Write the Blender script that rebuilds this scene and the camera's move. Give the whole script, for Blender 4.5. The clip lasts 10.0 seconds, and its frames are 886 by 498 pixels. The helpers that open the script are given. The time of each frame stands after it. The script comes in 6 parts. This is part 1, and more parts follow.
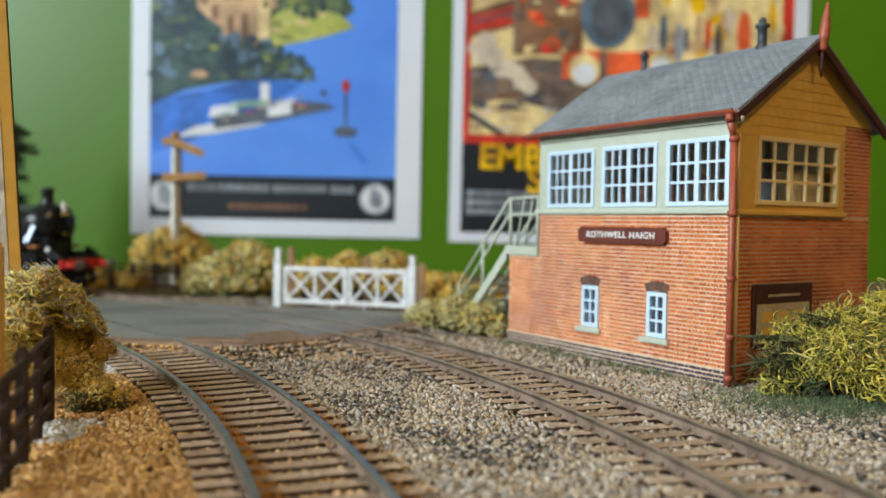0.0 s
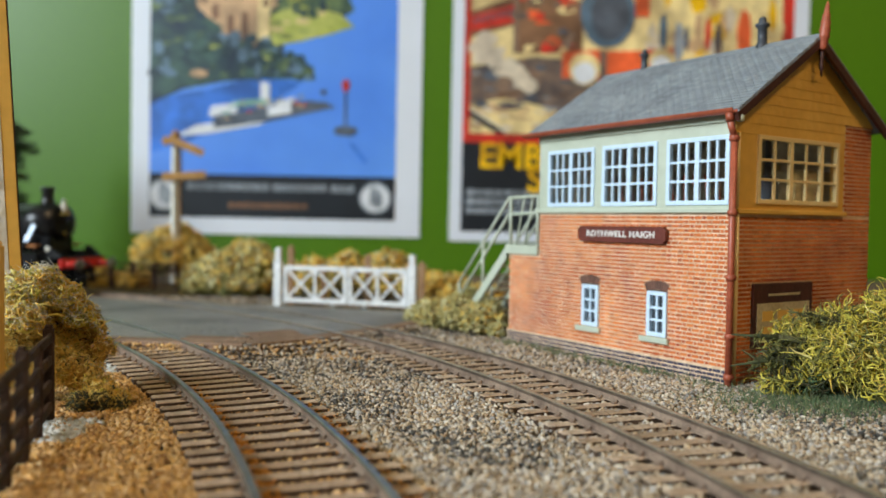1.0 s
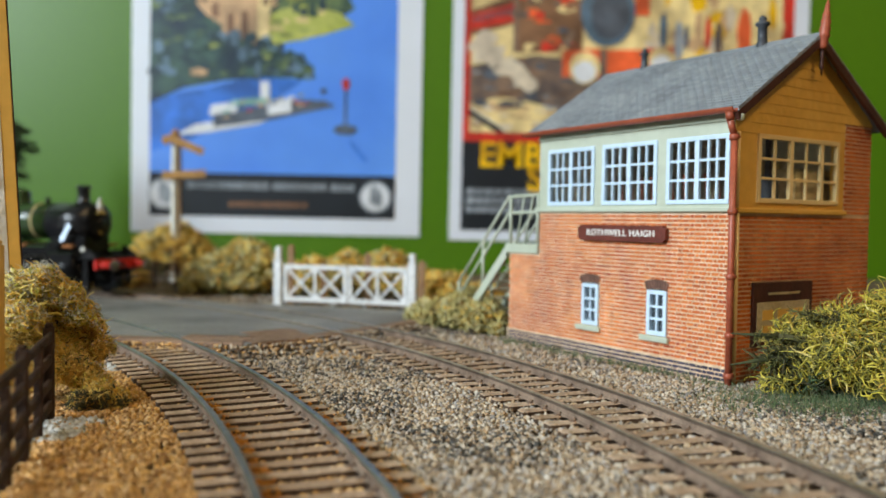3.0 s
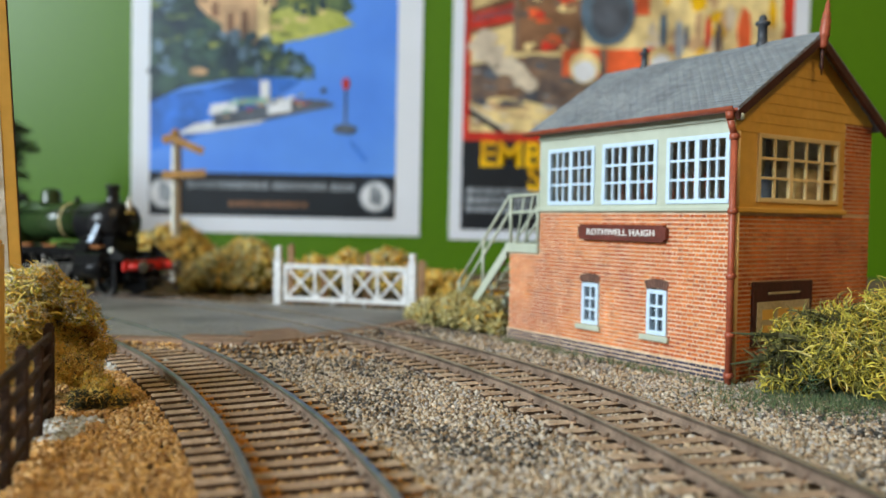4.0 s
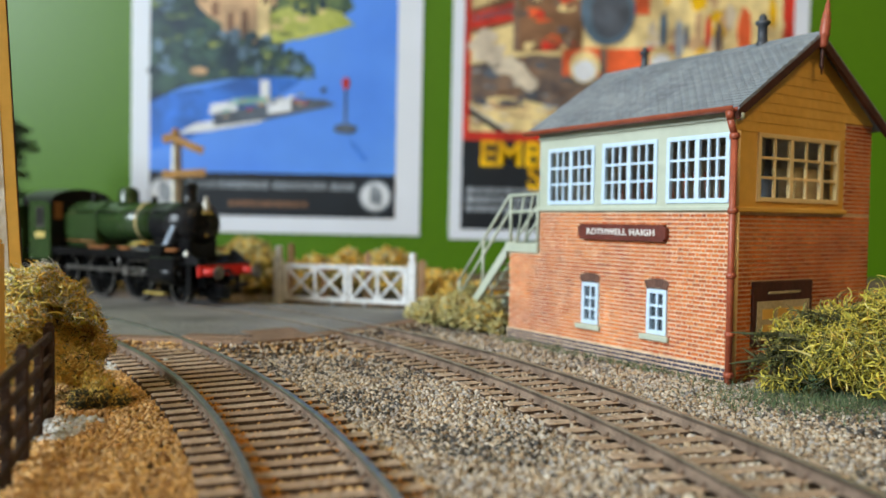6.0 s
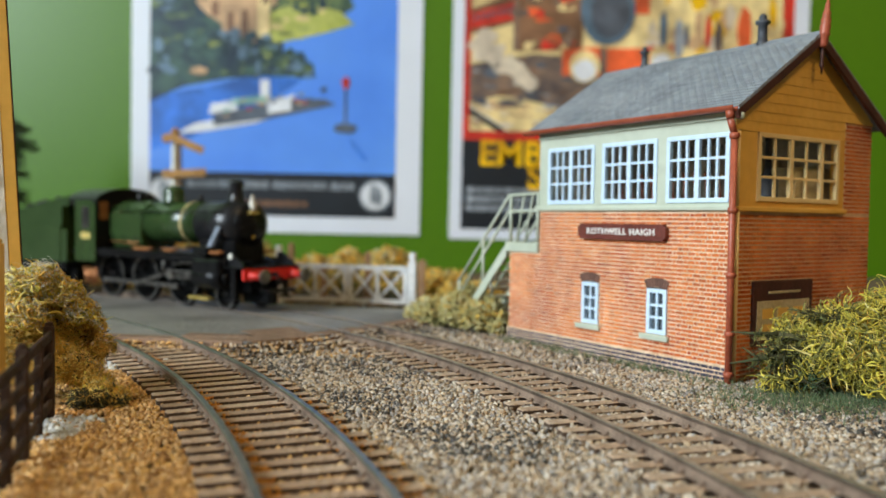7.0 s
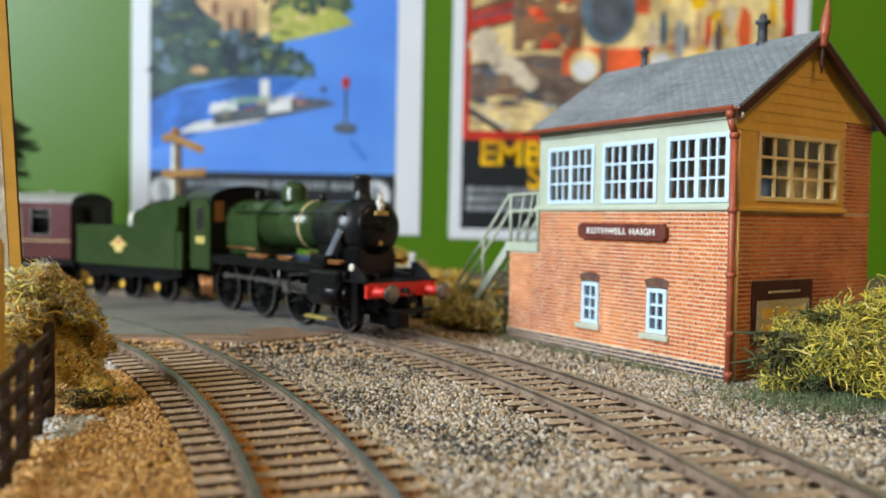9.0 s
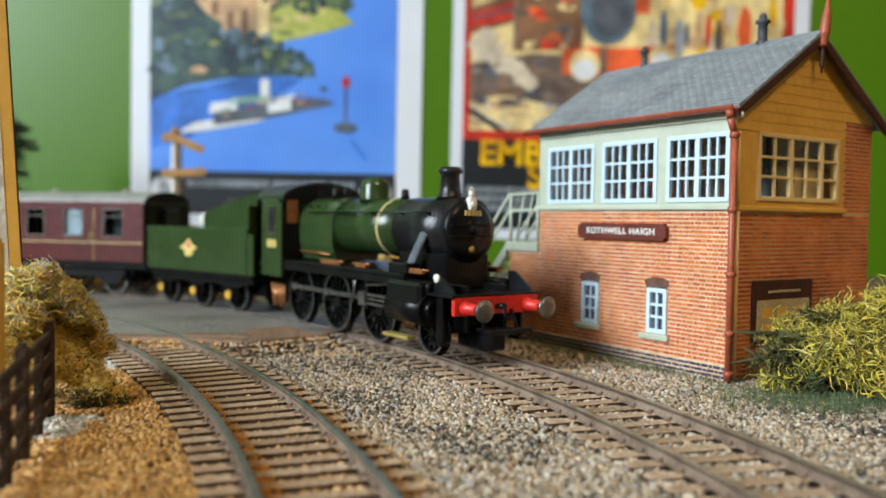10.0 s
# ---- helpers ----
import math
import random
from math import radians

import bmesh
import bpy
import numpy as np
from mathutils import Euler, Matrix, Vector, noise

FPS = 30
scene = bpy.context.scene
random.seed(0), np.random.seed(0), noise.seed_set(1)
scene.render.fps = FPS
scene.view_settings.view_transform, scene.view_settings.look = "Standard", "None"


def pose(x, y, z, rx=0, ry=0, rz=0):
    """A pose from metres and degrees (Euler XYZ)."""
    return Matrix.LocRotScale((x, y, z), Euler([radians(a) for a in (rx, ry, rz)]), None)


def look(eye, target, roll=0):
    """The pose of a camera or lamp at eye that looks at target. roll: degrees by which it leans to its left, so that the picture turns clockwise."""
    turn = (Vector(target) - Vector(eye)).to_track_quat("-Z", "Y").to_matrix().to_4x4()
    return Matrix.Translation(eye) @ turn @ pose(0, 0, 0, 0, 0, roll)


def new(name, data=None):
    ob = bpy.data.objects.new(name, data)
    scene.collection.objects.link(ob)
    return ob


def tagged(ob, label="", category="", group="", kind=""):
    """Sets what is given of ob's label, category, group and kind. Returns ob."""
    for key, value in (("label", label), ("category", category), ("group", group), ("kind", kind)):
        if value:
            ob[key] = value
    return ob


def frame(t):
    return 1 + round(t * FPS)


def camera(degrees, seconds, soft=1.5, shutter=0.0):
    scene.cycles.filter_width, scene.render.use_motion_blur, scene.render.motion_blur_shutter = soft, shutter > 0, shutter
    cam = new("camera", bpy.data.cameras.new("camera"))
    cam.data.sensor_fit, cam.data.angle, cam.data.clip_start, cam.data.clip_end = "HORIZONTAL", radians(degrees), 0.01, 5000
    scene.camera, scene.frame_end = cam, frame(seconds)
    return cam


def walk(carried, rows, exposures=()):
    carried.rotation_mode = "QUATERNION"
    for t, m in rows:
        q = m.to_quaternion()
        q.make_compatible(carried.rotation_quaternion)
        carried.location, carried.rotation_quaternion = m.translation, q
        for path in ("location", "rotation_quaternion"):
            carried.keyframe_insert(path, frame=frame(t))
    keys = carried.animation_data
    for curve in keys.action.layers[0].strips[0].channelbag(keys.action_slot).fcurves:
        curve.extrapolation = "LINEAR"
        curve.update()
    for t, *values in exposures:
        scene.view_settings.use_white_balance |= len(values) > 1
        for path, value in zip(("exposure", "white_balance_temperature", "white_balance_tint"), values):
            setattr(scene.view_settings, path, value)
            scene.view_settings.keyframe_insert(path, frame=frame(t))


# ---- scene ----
# ---- camera ----
# A phone resting low beside the track; it only sags by a fraction of a degree.
cam = camera(56.74, 10.0, soft=1.5)
cam.data.dof.use_dof = True
cam.data.dof.focus_distance = 0.182
cam.data.dof.aperture_fstop = 14.0
EYE = (0.0, 0.0, 0.04015)
TILT = ((0.0, 1.822), (0.5, 1.834), (1.0, 1.882), (1.5, 1.929), (2.0, 1.941), (2.5, 1.945), (4.0, 1.992),
        (4.5, 2.0), (5.5, 2.012), (7.0, 2.055), (8.0, 2.063), (9.0, 2.071), (9.5, 2.083), (10.0, 2.098))
walk(cam, [(t, look(EYE, (0.0, math.cos(radians(a)), EYE[2] - math.sin(radians(a))), 0.82)) for t, a in TILT],
     exposures=[(0.0, -0.14), (4.0, -0.1), (8.0, 0.0), (10.0, 0.07)])

# ---- light ----
world = bpy.data.worlds.new("sky")
scene.world = world
world.use_nodes = True
sky = world.node_tree.nodes.new("ShaderNodeTexSky")
sky.sky_type, sky.sun_disc, sky.sun_elevation, sky.sun_rotation = "NISHITA", False, radians(35), radians(250)
world.node_tree.links.new(sky.outputs["Color"], world.node_tree.nodes["Background"].inputs["Color"])
world.node_tree.nodes["Background"].inputs["Strength"].default_value = 0.1


def area_lamp(name, eye, target, sx, sy, watts, colour):
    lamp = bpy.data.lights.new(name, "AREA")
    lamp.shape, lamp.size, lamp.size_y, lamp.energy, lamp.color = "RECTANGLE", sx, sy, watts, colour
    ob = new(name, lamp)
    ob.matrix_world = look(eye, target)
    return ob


# cool daylight through the long window in the left wall, and an unseen warm lamp added for the fill
area_lamp("window_daylight", (-1.58, -0.78, 0.88), (0.0, 0.25, 0.1), 0.95, 0.86, 66, (0.8, 0.92, 1.0))
area_lamp("warm_fill_lamp", (0.55, -0.75, 1.362), (0.35, 0.0, 0.0), 0.34, 0.34, 15.5, (1.0, 0.66, 0.3))

# ---- materials ----
MM = 0.001


def glow(name, colour, strength):
    m = bpy.data.materials.new(name)
    m.use_nodes = True
    b = m.node_tree.nodes["Principled BSDF"]
    b.inputs["Base Color"].default_value = (0.8, 0.75, 0.65, 1)
    b.inputs["Emission Color"].default_value, b.inputs["Emission Strength"].default_value = (*colour, 1), strength
    return m


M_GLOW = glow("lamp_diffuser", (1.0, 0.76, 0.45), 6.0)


def mat(name, c1, c2, scale=300.0, rough=0.6, metal=0.0, bump=0.25, fine=6.0, island=0.0, piece=0.0, cols=None, lo=0.35, hi=0.65, spec=0.5, grain=0.75):
    """Two scales of noise between c1 and c2; island or piece: how far single pieces differ; cols: colours that pieces take."""
    m = bpy.data.materials.new(name)
    m.use_nodes = True
    nt, b = m.node_tree, m.node_tree.nodes["Principled BSDF"]
    co = nt.nodes.new("ShaderNodeTexCoord")

    def noise_tex(s, d):
        n = nt.nodes.new("ShaderNodeTexNoise")
        n.inputs["Scale"].default_value, n.inputs["Detail"].default_value = s, d
        nt.links.new(co.outputs["Object"], n.inputs["Vector"])
        return n

    def mix(kind, fac, a, c):
        x = nt.nodes.new("ShaderNodeMix")
        x.data_type, x.blend_type = "RGBA", kind
        for sock, v in (("Factor_Float", fac), ("A_Color", a), ("B_Color", c)):
            s = next(i for i in x.inputs if i.identifier == sock)
            if isinstance(v, (int, float)):
                s.default_value = v
            elif isinstance(v, tuple):
                s.default_value = v
            else:
                nt.links.new(v, s)
        return next(o for o in x.outputs if o.identifier == "Result_Color")

    big, small = noise_tex(scale, 4), noise_tex(scale * fine, 3)
    ramp = nt.nodes.new("ShaderNodeValToRGB")
    ramp.color_ramp.elements[0].position, ramp.color_ramp.elements[1].position = lo, hi
    ramp.color_ramp.elements[0].color, ramp.color_ramp.elements[1].color = (*c1, 1), (*c2, 1)
    nt.links.new(big.outputs["Fac"], ramp.inputs["Fac"])
    col = ramp.outputs["Color"]
    if cols:
        pick = nt.nodes.new("ShaderNodeValToRGB")
        pick.color_ramp.interpolation = "CONSTANT"
        e = pick.color_ramp.elements
        while len(e) < len(cols):
            e.new(1.0)
        for i, c in enumerate(cols):
            e[i].position, e[i].color = i / len(cols), (*c, 1)
        src = nt.nodes.new("ShaderNodeNewGeometry").outputs["Random Per Island"] if island else nt.nodes.new("ShaderNodeObjectInfo").outputs["Random"]
        nt.links.new(src, pick.inputs["Fac"])
        col = mix("MIX", island or piece, col, pick.outputs["Color"])
    speck = nt.nodes.new("ShaderNodeValToRGB")
    speck.color_ramp.elements[0].color, speck.color_ramp.elements[1].color = (0.72, 0.72, 0.72, 1), (1.15, 1.15, 1.15, 1)
    speck.color_ramp.elements[0].position, speck.color_ramp.elements[1].position = 0.3, 0.7
    nt.links.new(small.outputs["Fac"], speck.inputs["Fac"])
    col = mix("MULTIPLY", grain, col, speck.outputs["Color"])
    nt.links.new(col, b.inputs["Base Color"])
    b.inputs["Roughness"].default_value, b.inputs["Metallic"].default_value = rough, metal
    b.inputs["Specular IOR Level"].default_value = spec
    if bump:
        bp = nt.nodes.new("ShaderNodeBump")
        bp.inputs["Strength"].default_value, bp.inputs["Distance"].default_value = bump, 0.25 / scale
        nt.links.new(small.outputs["Fac"], bp.inputs["Height"])
        nt.links.new(bp.outputs["Normal"], b.inputs["Normal"])
    return m


def glass(name, tint=(0.9, 0.95, 0.95)):
    m = bpy.data.materials.new(name)
    m.use_nodes = True
    b = m.node_tree.nodes["Principled BSDF"]
    b.inputs["Base Color"].default_value = (*tint, 1)
    b.inputs["Transmission Weight"].default_value, b.inputs["Roughness"].default_value, b.inputs["IOR"].default_value = 1.0, 0.03, 1.1
    return m


M_WALL = mat("green_wall_paint", (0.066, 0.168, 0.001), (0.073, 0.178, 0.002), 3, 0.4, bump=0.008, fine=60, grain=0.12, spec=0.46)
# Unseen walls and ceiling, coloured dark to cut the bounced light.
M_DIMWALL = mat("dim_wall_paint", (0.15, 0.11, 0.07), (0.19, 0.14, 0.09), 4, 0.7, bump=0.05, fine=30)
M_CEIL = mat("ceiling_paint", (0.36, 0.34, 0.3), (0.4, 0.38, 0.33), 4, 0.8, bump=0.05, fine=30)
M_FLOOR = mat("floorboards", (0.16, 0.09, 0.045), (0.22, 0.13, 0.065), 5, 0.5, bump=0.1)
M_PLY = mat("plywood", (0.36, 0.24, 0.12), (0.45, 0.31, 0.17), 20, 0.6, bump=0.1)
M_EARTH = mat("earth", (0.12, 0.08, 0.042), (0.22, 0.15, 0.082), 60, 0.95, bump=0.8, fine=12)
M_STONE = mat("ballast_stone", (0.317, 0.242, 0.163), (0.475, 0.378, 0.264), 90, 0.85, bump=0.3, fine=14, island=0.88,
              cols=[(0.528, 0.431, 0.317), (0.396, 0.273, 0.158), (0.29, 0.264, 0.246), (0.686, 0.616, 0.51), (0.458, 0.431, 0.405), (0.194, 0.132, 0.0792), (0.51, 0.405, 0.282), (0.0792, 0.066, 0.0572), (0.528, 0.387, 0.238), (0.378, 0.339, 0.295), (0.598, 0.506, 0.392), (0.229, 0.163, 0.106)])
M_DIRT = mat("rusty_gravel", (0.439, 0.226, 0.0671), (0.659, 0.378, 0.128), 60, 0.9, bump=0.3, fine=14, island=0.72,
             cols=[(0.683, 0.378, 0.11), (0.488, 0.244, 0.0708), (0.878, 0.573, 0.244), (0.317, 0.159, 0.0549), (0.854, 0.512, 0.159), (0.634, 0.403, 0.195), (0.854, 0.61, 0.317), (0.439, 0.244, 0.0976)])
M_ASH = mat("pale_ash", (0.5, 0.5, 0.47), (0.68, 0.68, 0.64), 300, 0.95, bump=0.5, island=0.6, cols=[(0.6, 0.6, 0.57), (0.45, 0.45, 0.42), (0.7, 0.7, 0.68)])
M_ROAD = mat("tarmac", (0.117, 0.113, 0.108), (0.297, 0.284, 0.266), 28, 0.55, bump=0.25, fine=18, lo=0.3, hi=0.7)
M_RAMP = mat("brown_timber_ramp", (0.2, 0.12, 0.075), (0.32, 0.2, 0.13), 60, 0.8, bump=0.4, fine=12)
# Sleeper sides carry shade in their colour; the tops are dusty and lit.
M_SLEEPER = mat("shaded_sleeper_side", (0.05, 0.027, 0.015), (0.1, 0.057, 0.033), 120, 0.7, bump=0.5, piece=0.4, cols=[(0.075, 0.043, 0.024), (0.1, 0.06, 0.035), (0.05, 0.028, 0.016)])
M_SLEEPERTOP = mat("dusty_lit_sleeper_top", (0.326, 0.217, 0.134), (0.581, 0.434, 0.31), 120, 0.8, bump=0.5, piece=0.45, cols=[(0.46, 0.319, 0.215), (0.605, 0.459, 0.336), (0.339, 0.23, 0.148)])
M_RAILSIDE = mat("rusty_rail", (0.16, 0.105, 0.075), (0.32, 0.225, 0.16), 200, 0.6, bump=0.2)
M_RAILTOP = mat("rail_head_steel", (0.26, 0.26, 0.235), (0.4, 0.39, 0.35), 200, 0.34, 0.9, bump=0.05)


M_RAILWORN = mat("brown_worn_rail_head", (0.3, 0.24, 0.18), (0.44, 0.36, 0.28), 200, 0.36, 0.5, bump=0.05)
# Dark flank colour paints the shade below the rail head.
M_RAILDARK = mat("shaded_rail_flank", (0.06, 0.042, 0.03), (0.13, 0.09, 0.065), 200, 0.5, bump=0.1)


# ---- mesh helpers, all in millimetres ----
def emp(name, m=None, **tags):
    ob = new(name)
    ob.empty_display_size = 0.01
    if m is not None:
        ob.matrix_basis = m
    return tagged(ob, **tags)


def part(name, bm, material, parent=None, label="", smooth=None):
    me = bpy.data.meshes.new(name)
    bm.normal_update()
    bmesh.ops.scale(bm, vec=(MM, MM, MM), verts=bm.verts)
    bm.to_mesh(me)
    bm.free()
    if material:
        for m in (material if isinstance(material, (list, tuple)) else (material,)):
            me.materials.append(m)
    if smooth is not None:
        me.polygons.foreach_set("use_smooth", [bool(smooth)] * len(me.polygons))
    ob = new(name, me)
    ob.parent = parent
    return tagged(ob, label=label)


def box(bm, x0, x1, y0, y1, z0, z1, m=None, bev=0.0, mi=0):
    if bev:
        r = bmesh.ops.create_cube(bm, size=1.0, matrix=Matrix.Translation(((x0 + x1) / 2, (y0 + y1) / 2, (z0 + z1) / 2)) @ Matrix.Diagonal((x1 - x0, y1 - y0, z1 - z0, 1)))
        vs = r["verts"]
        es = list({e for v in vs for e in v.link_edges})
        g = bmesh.ops.bevel(bm, geom=es, offset=bev, segments=1, affect="EDGES", clamp_overlap=True)
        vs = list({v for f in g["faces"] for v in f.verts} | {v for v in vs if v.is_valid})
        if m is not None:
            bmesh.ops.transform(bm, matrix=m, verts=vs)
        return vs
    vs = [bm.verts.new((x, y, z)) for x, y, z in ((x0, y0, z0), (x1, y0, z0), (x1, y1, z0), (x0, y1, z0), (x0, y0, z1), (x1, y0, z1), (x1, y1, z1), (x0, y1, z1))]
    for f in ((3, 2, 1, 0), (4, 5, 6, 7), (0, 1, 5, 4), (1, 2, 6, 5), (2, 3, 7, 6), (3, 0, 4, 7)):
        bm.faces.new([vs[i] for i in f]).material_index = mi
    if m is not None:
        bmesh.ops.transform(bm, matrix=m, verts=vs)
    return vs


def rod(bm, p0, p1, r0, r1=None, n=10, cap=True, smooth=True):
    r1 = r0 if r1 is None else r1
    p0, p1 = Vector(p0), Vector(p1)
    q = (p1 - p0).to_track_quat("Z", "Y")
    rings = []
    for p, r in ((p0, r0), (p1, r1)):
        rings.append([bm.verts.new(p + q @ Vector((r * math.cos(2 * math.pi * i / n), r * math.sin(2 * math.pi * i / n), 0))) for i in range(n)])
    for i in range(n):
        f = bm.faces.new((rings[0][i], rings[0][(i + 1) % n], rings[1][(i + 1) % n], rings[1][i]))
        f.smooth = smooth
    if cap:
        bm.faces.new(rings[0][::-1])
        bm.faces.new(rings[1])


def lathe(bm, prof, n=20, base=(0, 0, 0), axis="z"):
    """Turns (radius, height) pairs round the axis; ends close."""
    rings = []
    for r, h in prof:
        ring = []
        for i in range(n):
            a = 2 * math.pi * i / n
            c, s = r * math.cos(a), r * math.sin(a)
            p = {"z": (c, s, h), "x": (h, c, s), "y": (s, h, c)}[axis]
            ring.append(bm.verts.new(Vector(base) + Vector(p)))
        rings.append(ring)
    for a, b in zip(rings, rings[1:]):
        for i in range(n):
            bm.faces.new((a[i], a[(i + 1) % n], b[(i + 1) % n], b[i])).smooth = True
    bm.faces.new(rings[0][::-1])
    bm.faces.new(rings[-1])


def prism(bm, pts, d0, d1, axis="y", m=None, mi=0):
    """A flat outline (a list of pairs) pulled from d0 to d1 along an axis."""
    def at(p, d):
        return {"y": (p[0], d, p[1]), "z": (p[0], p[1], d), "x": (d, p[0], p[1])}[axis]
    a = [bm.verts.new(at(p, d0)) for p in pts]
    b = [bm.verts.new(at(p, d1)) for p in pts]
    n = len(pts)
    fs = [bm.faces.new((a[i], a[(i + 1) % n], b[(i + 1) % n], b[i])) for i in range(n)]
    fs += [bm.faces.new(a[::-1]), bm.faces.new(b)]
    for f in fs:
        f.material_index = mi
    if m is not None:
        bmesh.ops.transform(bm, matrix=m, verts=a + b)
    bmesh.ops.recalc_face_normals(bm, faces=fs)


def BM():
    return bmesh.new()


def wordmesh(text, size, material, parent, name="lettering", depth=0.1, m=None, align="CENTER", label="", bold=0.0, space=1.0):
    """Raised letters; size in millimetres."""
    cu = bpy.data.curves.new(name, "FONT")
    cu.body, cu.size, cu.extrude, cu.align_x, cu.align_y = text, size * MM, depth * MM / 2, align, "CENTER"
    cu.offset, cu.space_character = bold * MM, space
    tmp = new("letters_tmp", cu)
    me = bpy.data.meshes.new_from_object(tmp.evaluated_get(bpy.context.evaluated_depsgraph_get()))
    bpy.data.objects.remove(tmp)
    me.materials.clear()
    me.materials.append(material)
    ob = new(name, me)
    ob.parent = parent
    if m is not None:
        ob.matrix_basis = m
    return tagged(ob, label=label)


def mpose(x, y, z, rx=0, ry=0, rz=0):
    return pose(x * MM, y * MM, z * MM, rx, ry, rz)


# ---- room ----
def room():
    x0, x1, y0, y1, z0, z1, th = -1600, 1400, -2700, 640, -1000, 1400, 100
    bm = BM(); box(bm, x0 - th, x1 + th, y1, y1 + th, z0, z1)
    tagged(part("wall_north", bm, M_WALL), "bright green painted wall behind the layout", "wall", kind="structure")
    # west wall with a window opening
    bm = BM()
    wy0, wy1, wz0, wz1 = -1280, -280, 430, 1330
    box(bm, x0 - th, x0, y0, wy0, z0, z1); box(bm, x0 - th, x0, wy1, y1, z0, z1)
    box(bm, x0 - th, x0, wy0, wy1, z0, wz0); box(bm, x0 - th, x0, wy0, wy1, wz1, z1)
    tagged(part("wall_west", bm, M_DIMWALL), "plain dark wall with a window opening, unseen", "wall", kind="structure")
    bm = BM(); box(bm, x1, x1 + th, y0, y1, z0, z1)
    tagged(part("wall_east", bm, M_DIMWALL), "plain dark wall, unseen, limits bounced light", "wall", kind="structure")
    bm = BM(); box(bm, x0 - th, x1 + th, y0 - th, y0, z0, z1)
    tagged(part("wall_south", bm, M_DIMWALL), "plain dark wall, unseen, limits bounced light", "wall", kind="structure")
    bm = BM(); box(bm, x0 - th, x1 + th, y0 - th, y1 + th, z1, z1 + th)
    tagged(part("ceiling", bm, M_CEIL), "plain grey ceiling, unseen, limits bounced light", "ceiling", kind="structure")
    bm = BM(); box(bm, x0 - th, x1 + th, y0 - th, y1 + th, z0 - th, z0)
    tagged(part("floor", bm, M_FLOOR), "brown wooden floor", "floor", kind="structure")


room()


# Unseen fixture, added as a source for the warm fill lamp.
def added_ceiling_light():
    c = emp("added_ceiling_light", mpose(550, -750, 1400), label="round warm ceiling light, unseen, added to give the warm fill", category="ceiling light")
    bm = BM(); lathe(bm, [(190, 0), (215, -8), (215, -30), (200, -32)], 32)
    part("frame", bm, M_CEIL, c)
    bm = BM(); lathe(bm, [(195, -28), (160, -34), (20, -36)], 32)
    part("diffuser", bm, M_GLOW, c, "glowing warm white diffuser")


added_ceiling_light()


def table():
    t = emp("layout_table", label="plywood baseboard table that carries the model railway", category="table")
    bm = BM(); box(bm, -1000, 900, -130, 636, -60, -4, bev=3)
    part("baseboard", bm, M_PLY, t)
    for x in (-950, 850):
        for y in (-90, 590):
            bm = BM(); box(bm, x - 22, x + 22, y - 22, y + 22, -1000, -60, bev=3)
            part("leg", bm, M_PLY, t)


table()


def ground():
    nx, ny = 190, 96
    xs, ys = np.linspace(-998, 898, nx), np.linspace(-128, 634, ny)
    vs, fs = [], []
    for y in ys:
        for x in xs:
            vs.append((x * MM, y * MM, MM * (0.35 * noise.noise((x * 0.05, y * 0.05, 0)) - 0.3)))
    for j in range(ny - 1):
        for i in range(nx - 1):
            a = j * nx + i
            fs.append((a, a + 1, a + nx + 1, a + nx))
    me = bpy.data.meshes.new("ground")
    me.from_pydata(vs, [], fs)
    me.materials.append(M_EARTH)
    tagged(new("ground", me), "brown earth-coloured scenic surface of the layout", "ground", kind="structure")
    bm = BM(); box(bm, -998, 898, -128, 634, -3.9, -1.2)
    tagged(part("ground_base", bm, M_PLY), "plywood underlay of the scenic surface", "ground", kind="structure")


ground()

# ---- track ----
LEFT = (-465.0, -48.0, 476.0)      # centre and radius of each curve's middle line
RIGHT = (-365.0, 8.0, 428.0)
RAIL_TOP = 4.0


def arc(c, r, a):
    return c[0] + r * math.cos(radians(a)), c[1] + r * math.sin(radians(a))


def road_outline():
    return [(-330, 235), (-105, 246), (-57, 239), (-37, 256), (-24, 272), (-6, 300), (2, 322), (-10, 331), (-75, 350), (-160, 374), (-330, 440)]


def inside(p, poly):
    r, j = False, len(poly) - 1
    for i in range(len(poly)):
        (xi, yi), (xj, yj) = poly[i], poly[j]
        if (yi > p[1]) != (yj > p[1]) and p[0] < (xj - xi) * (p[1] - yi) / (yj - yi) + xi:
            r = not r
        j = i
    return r


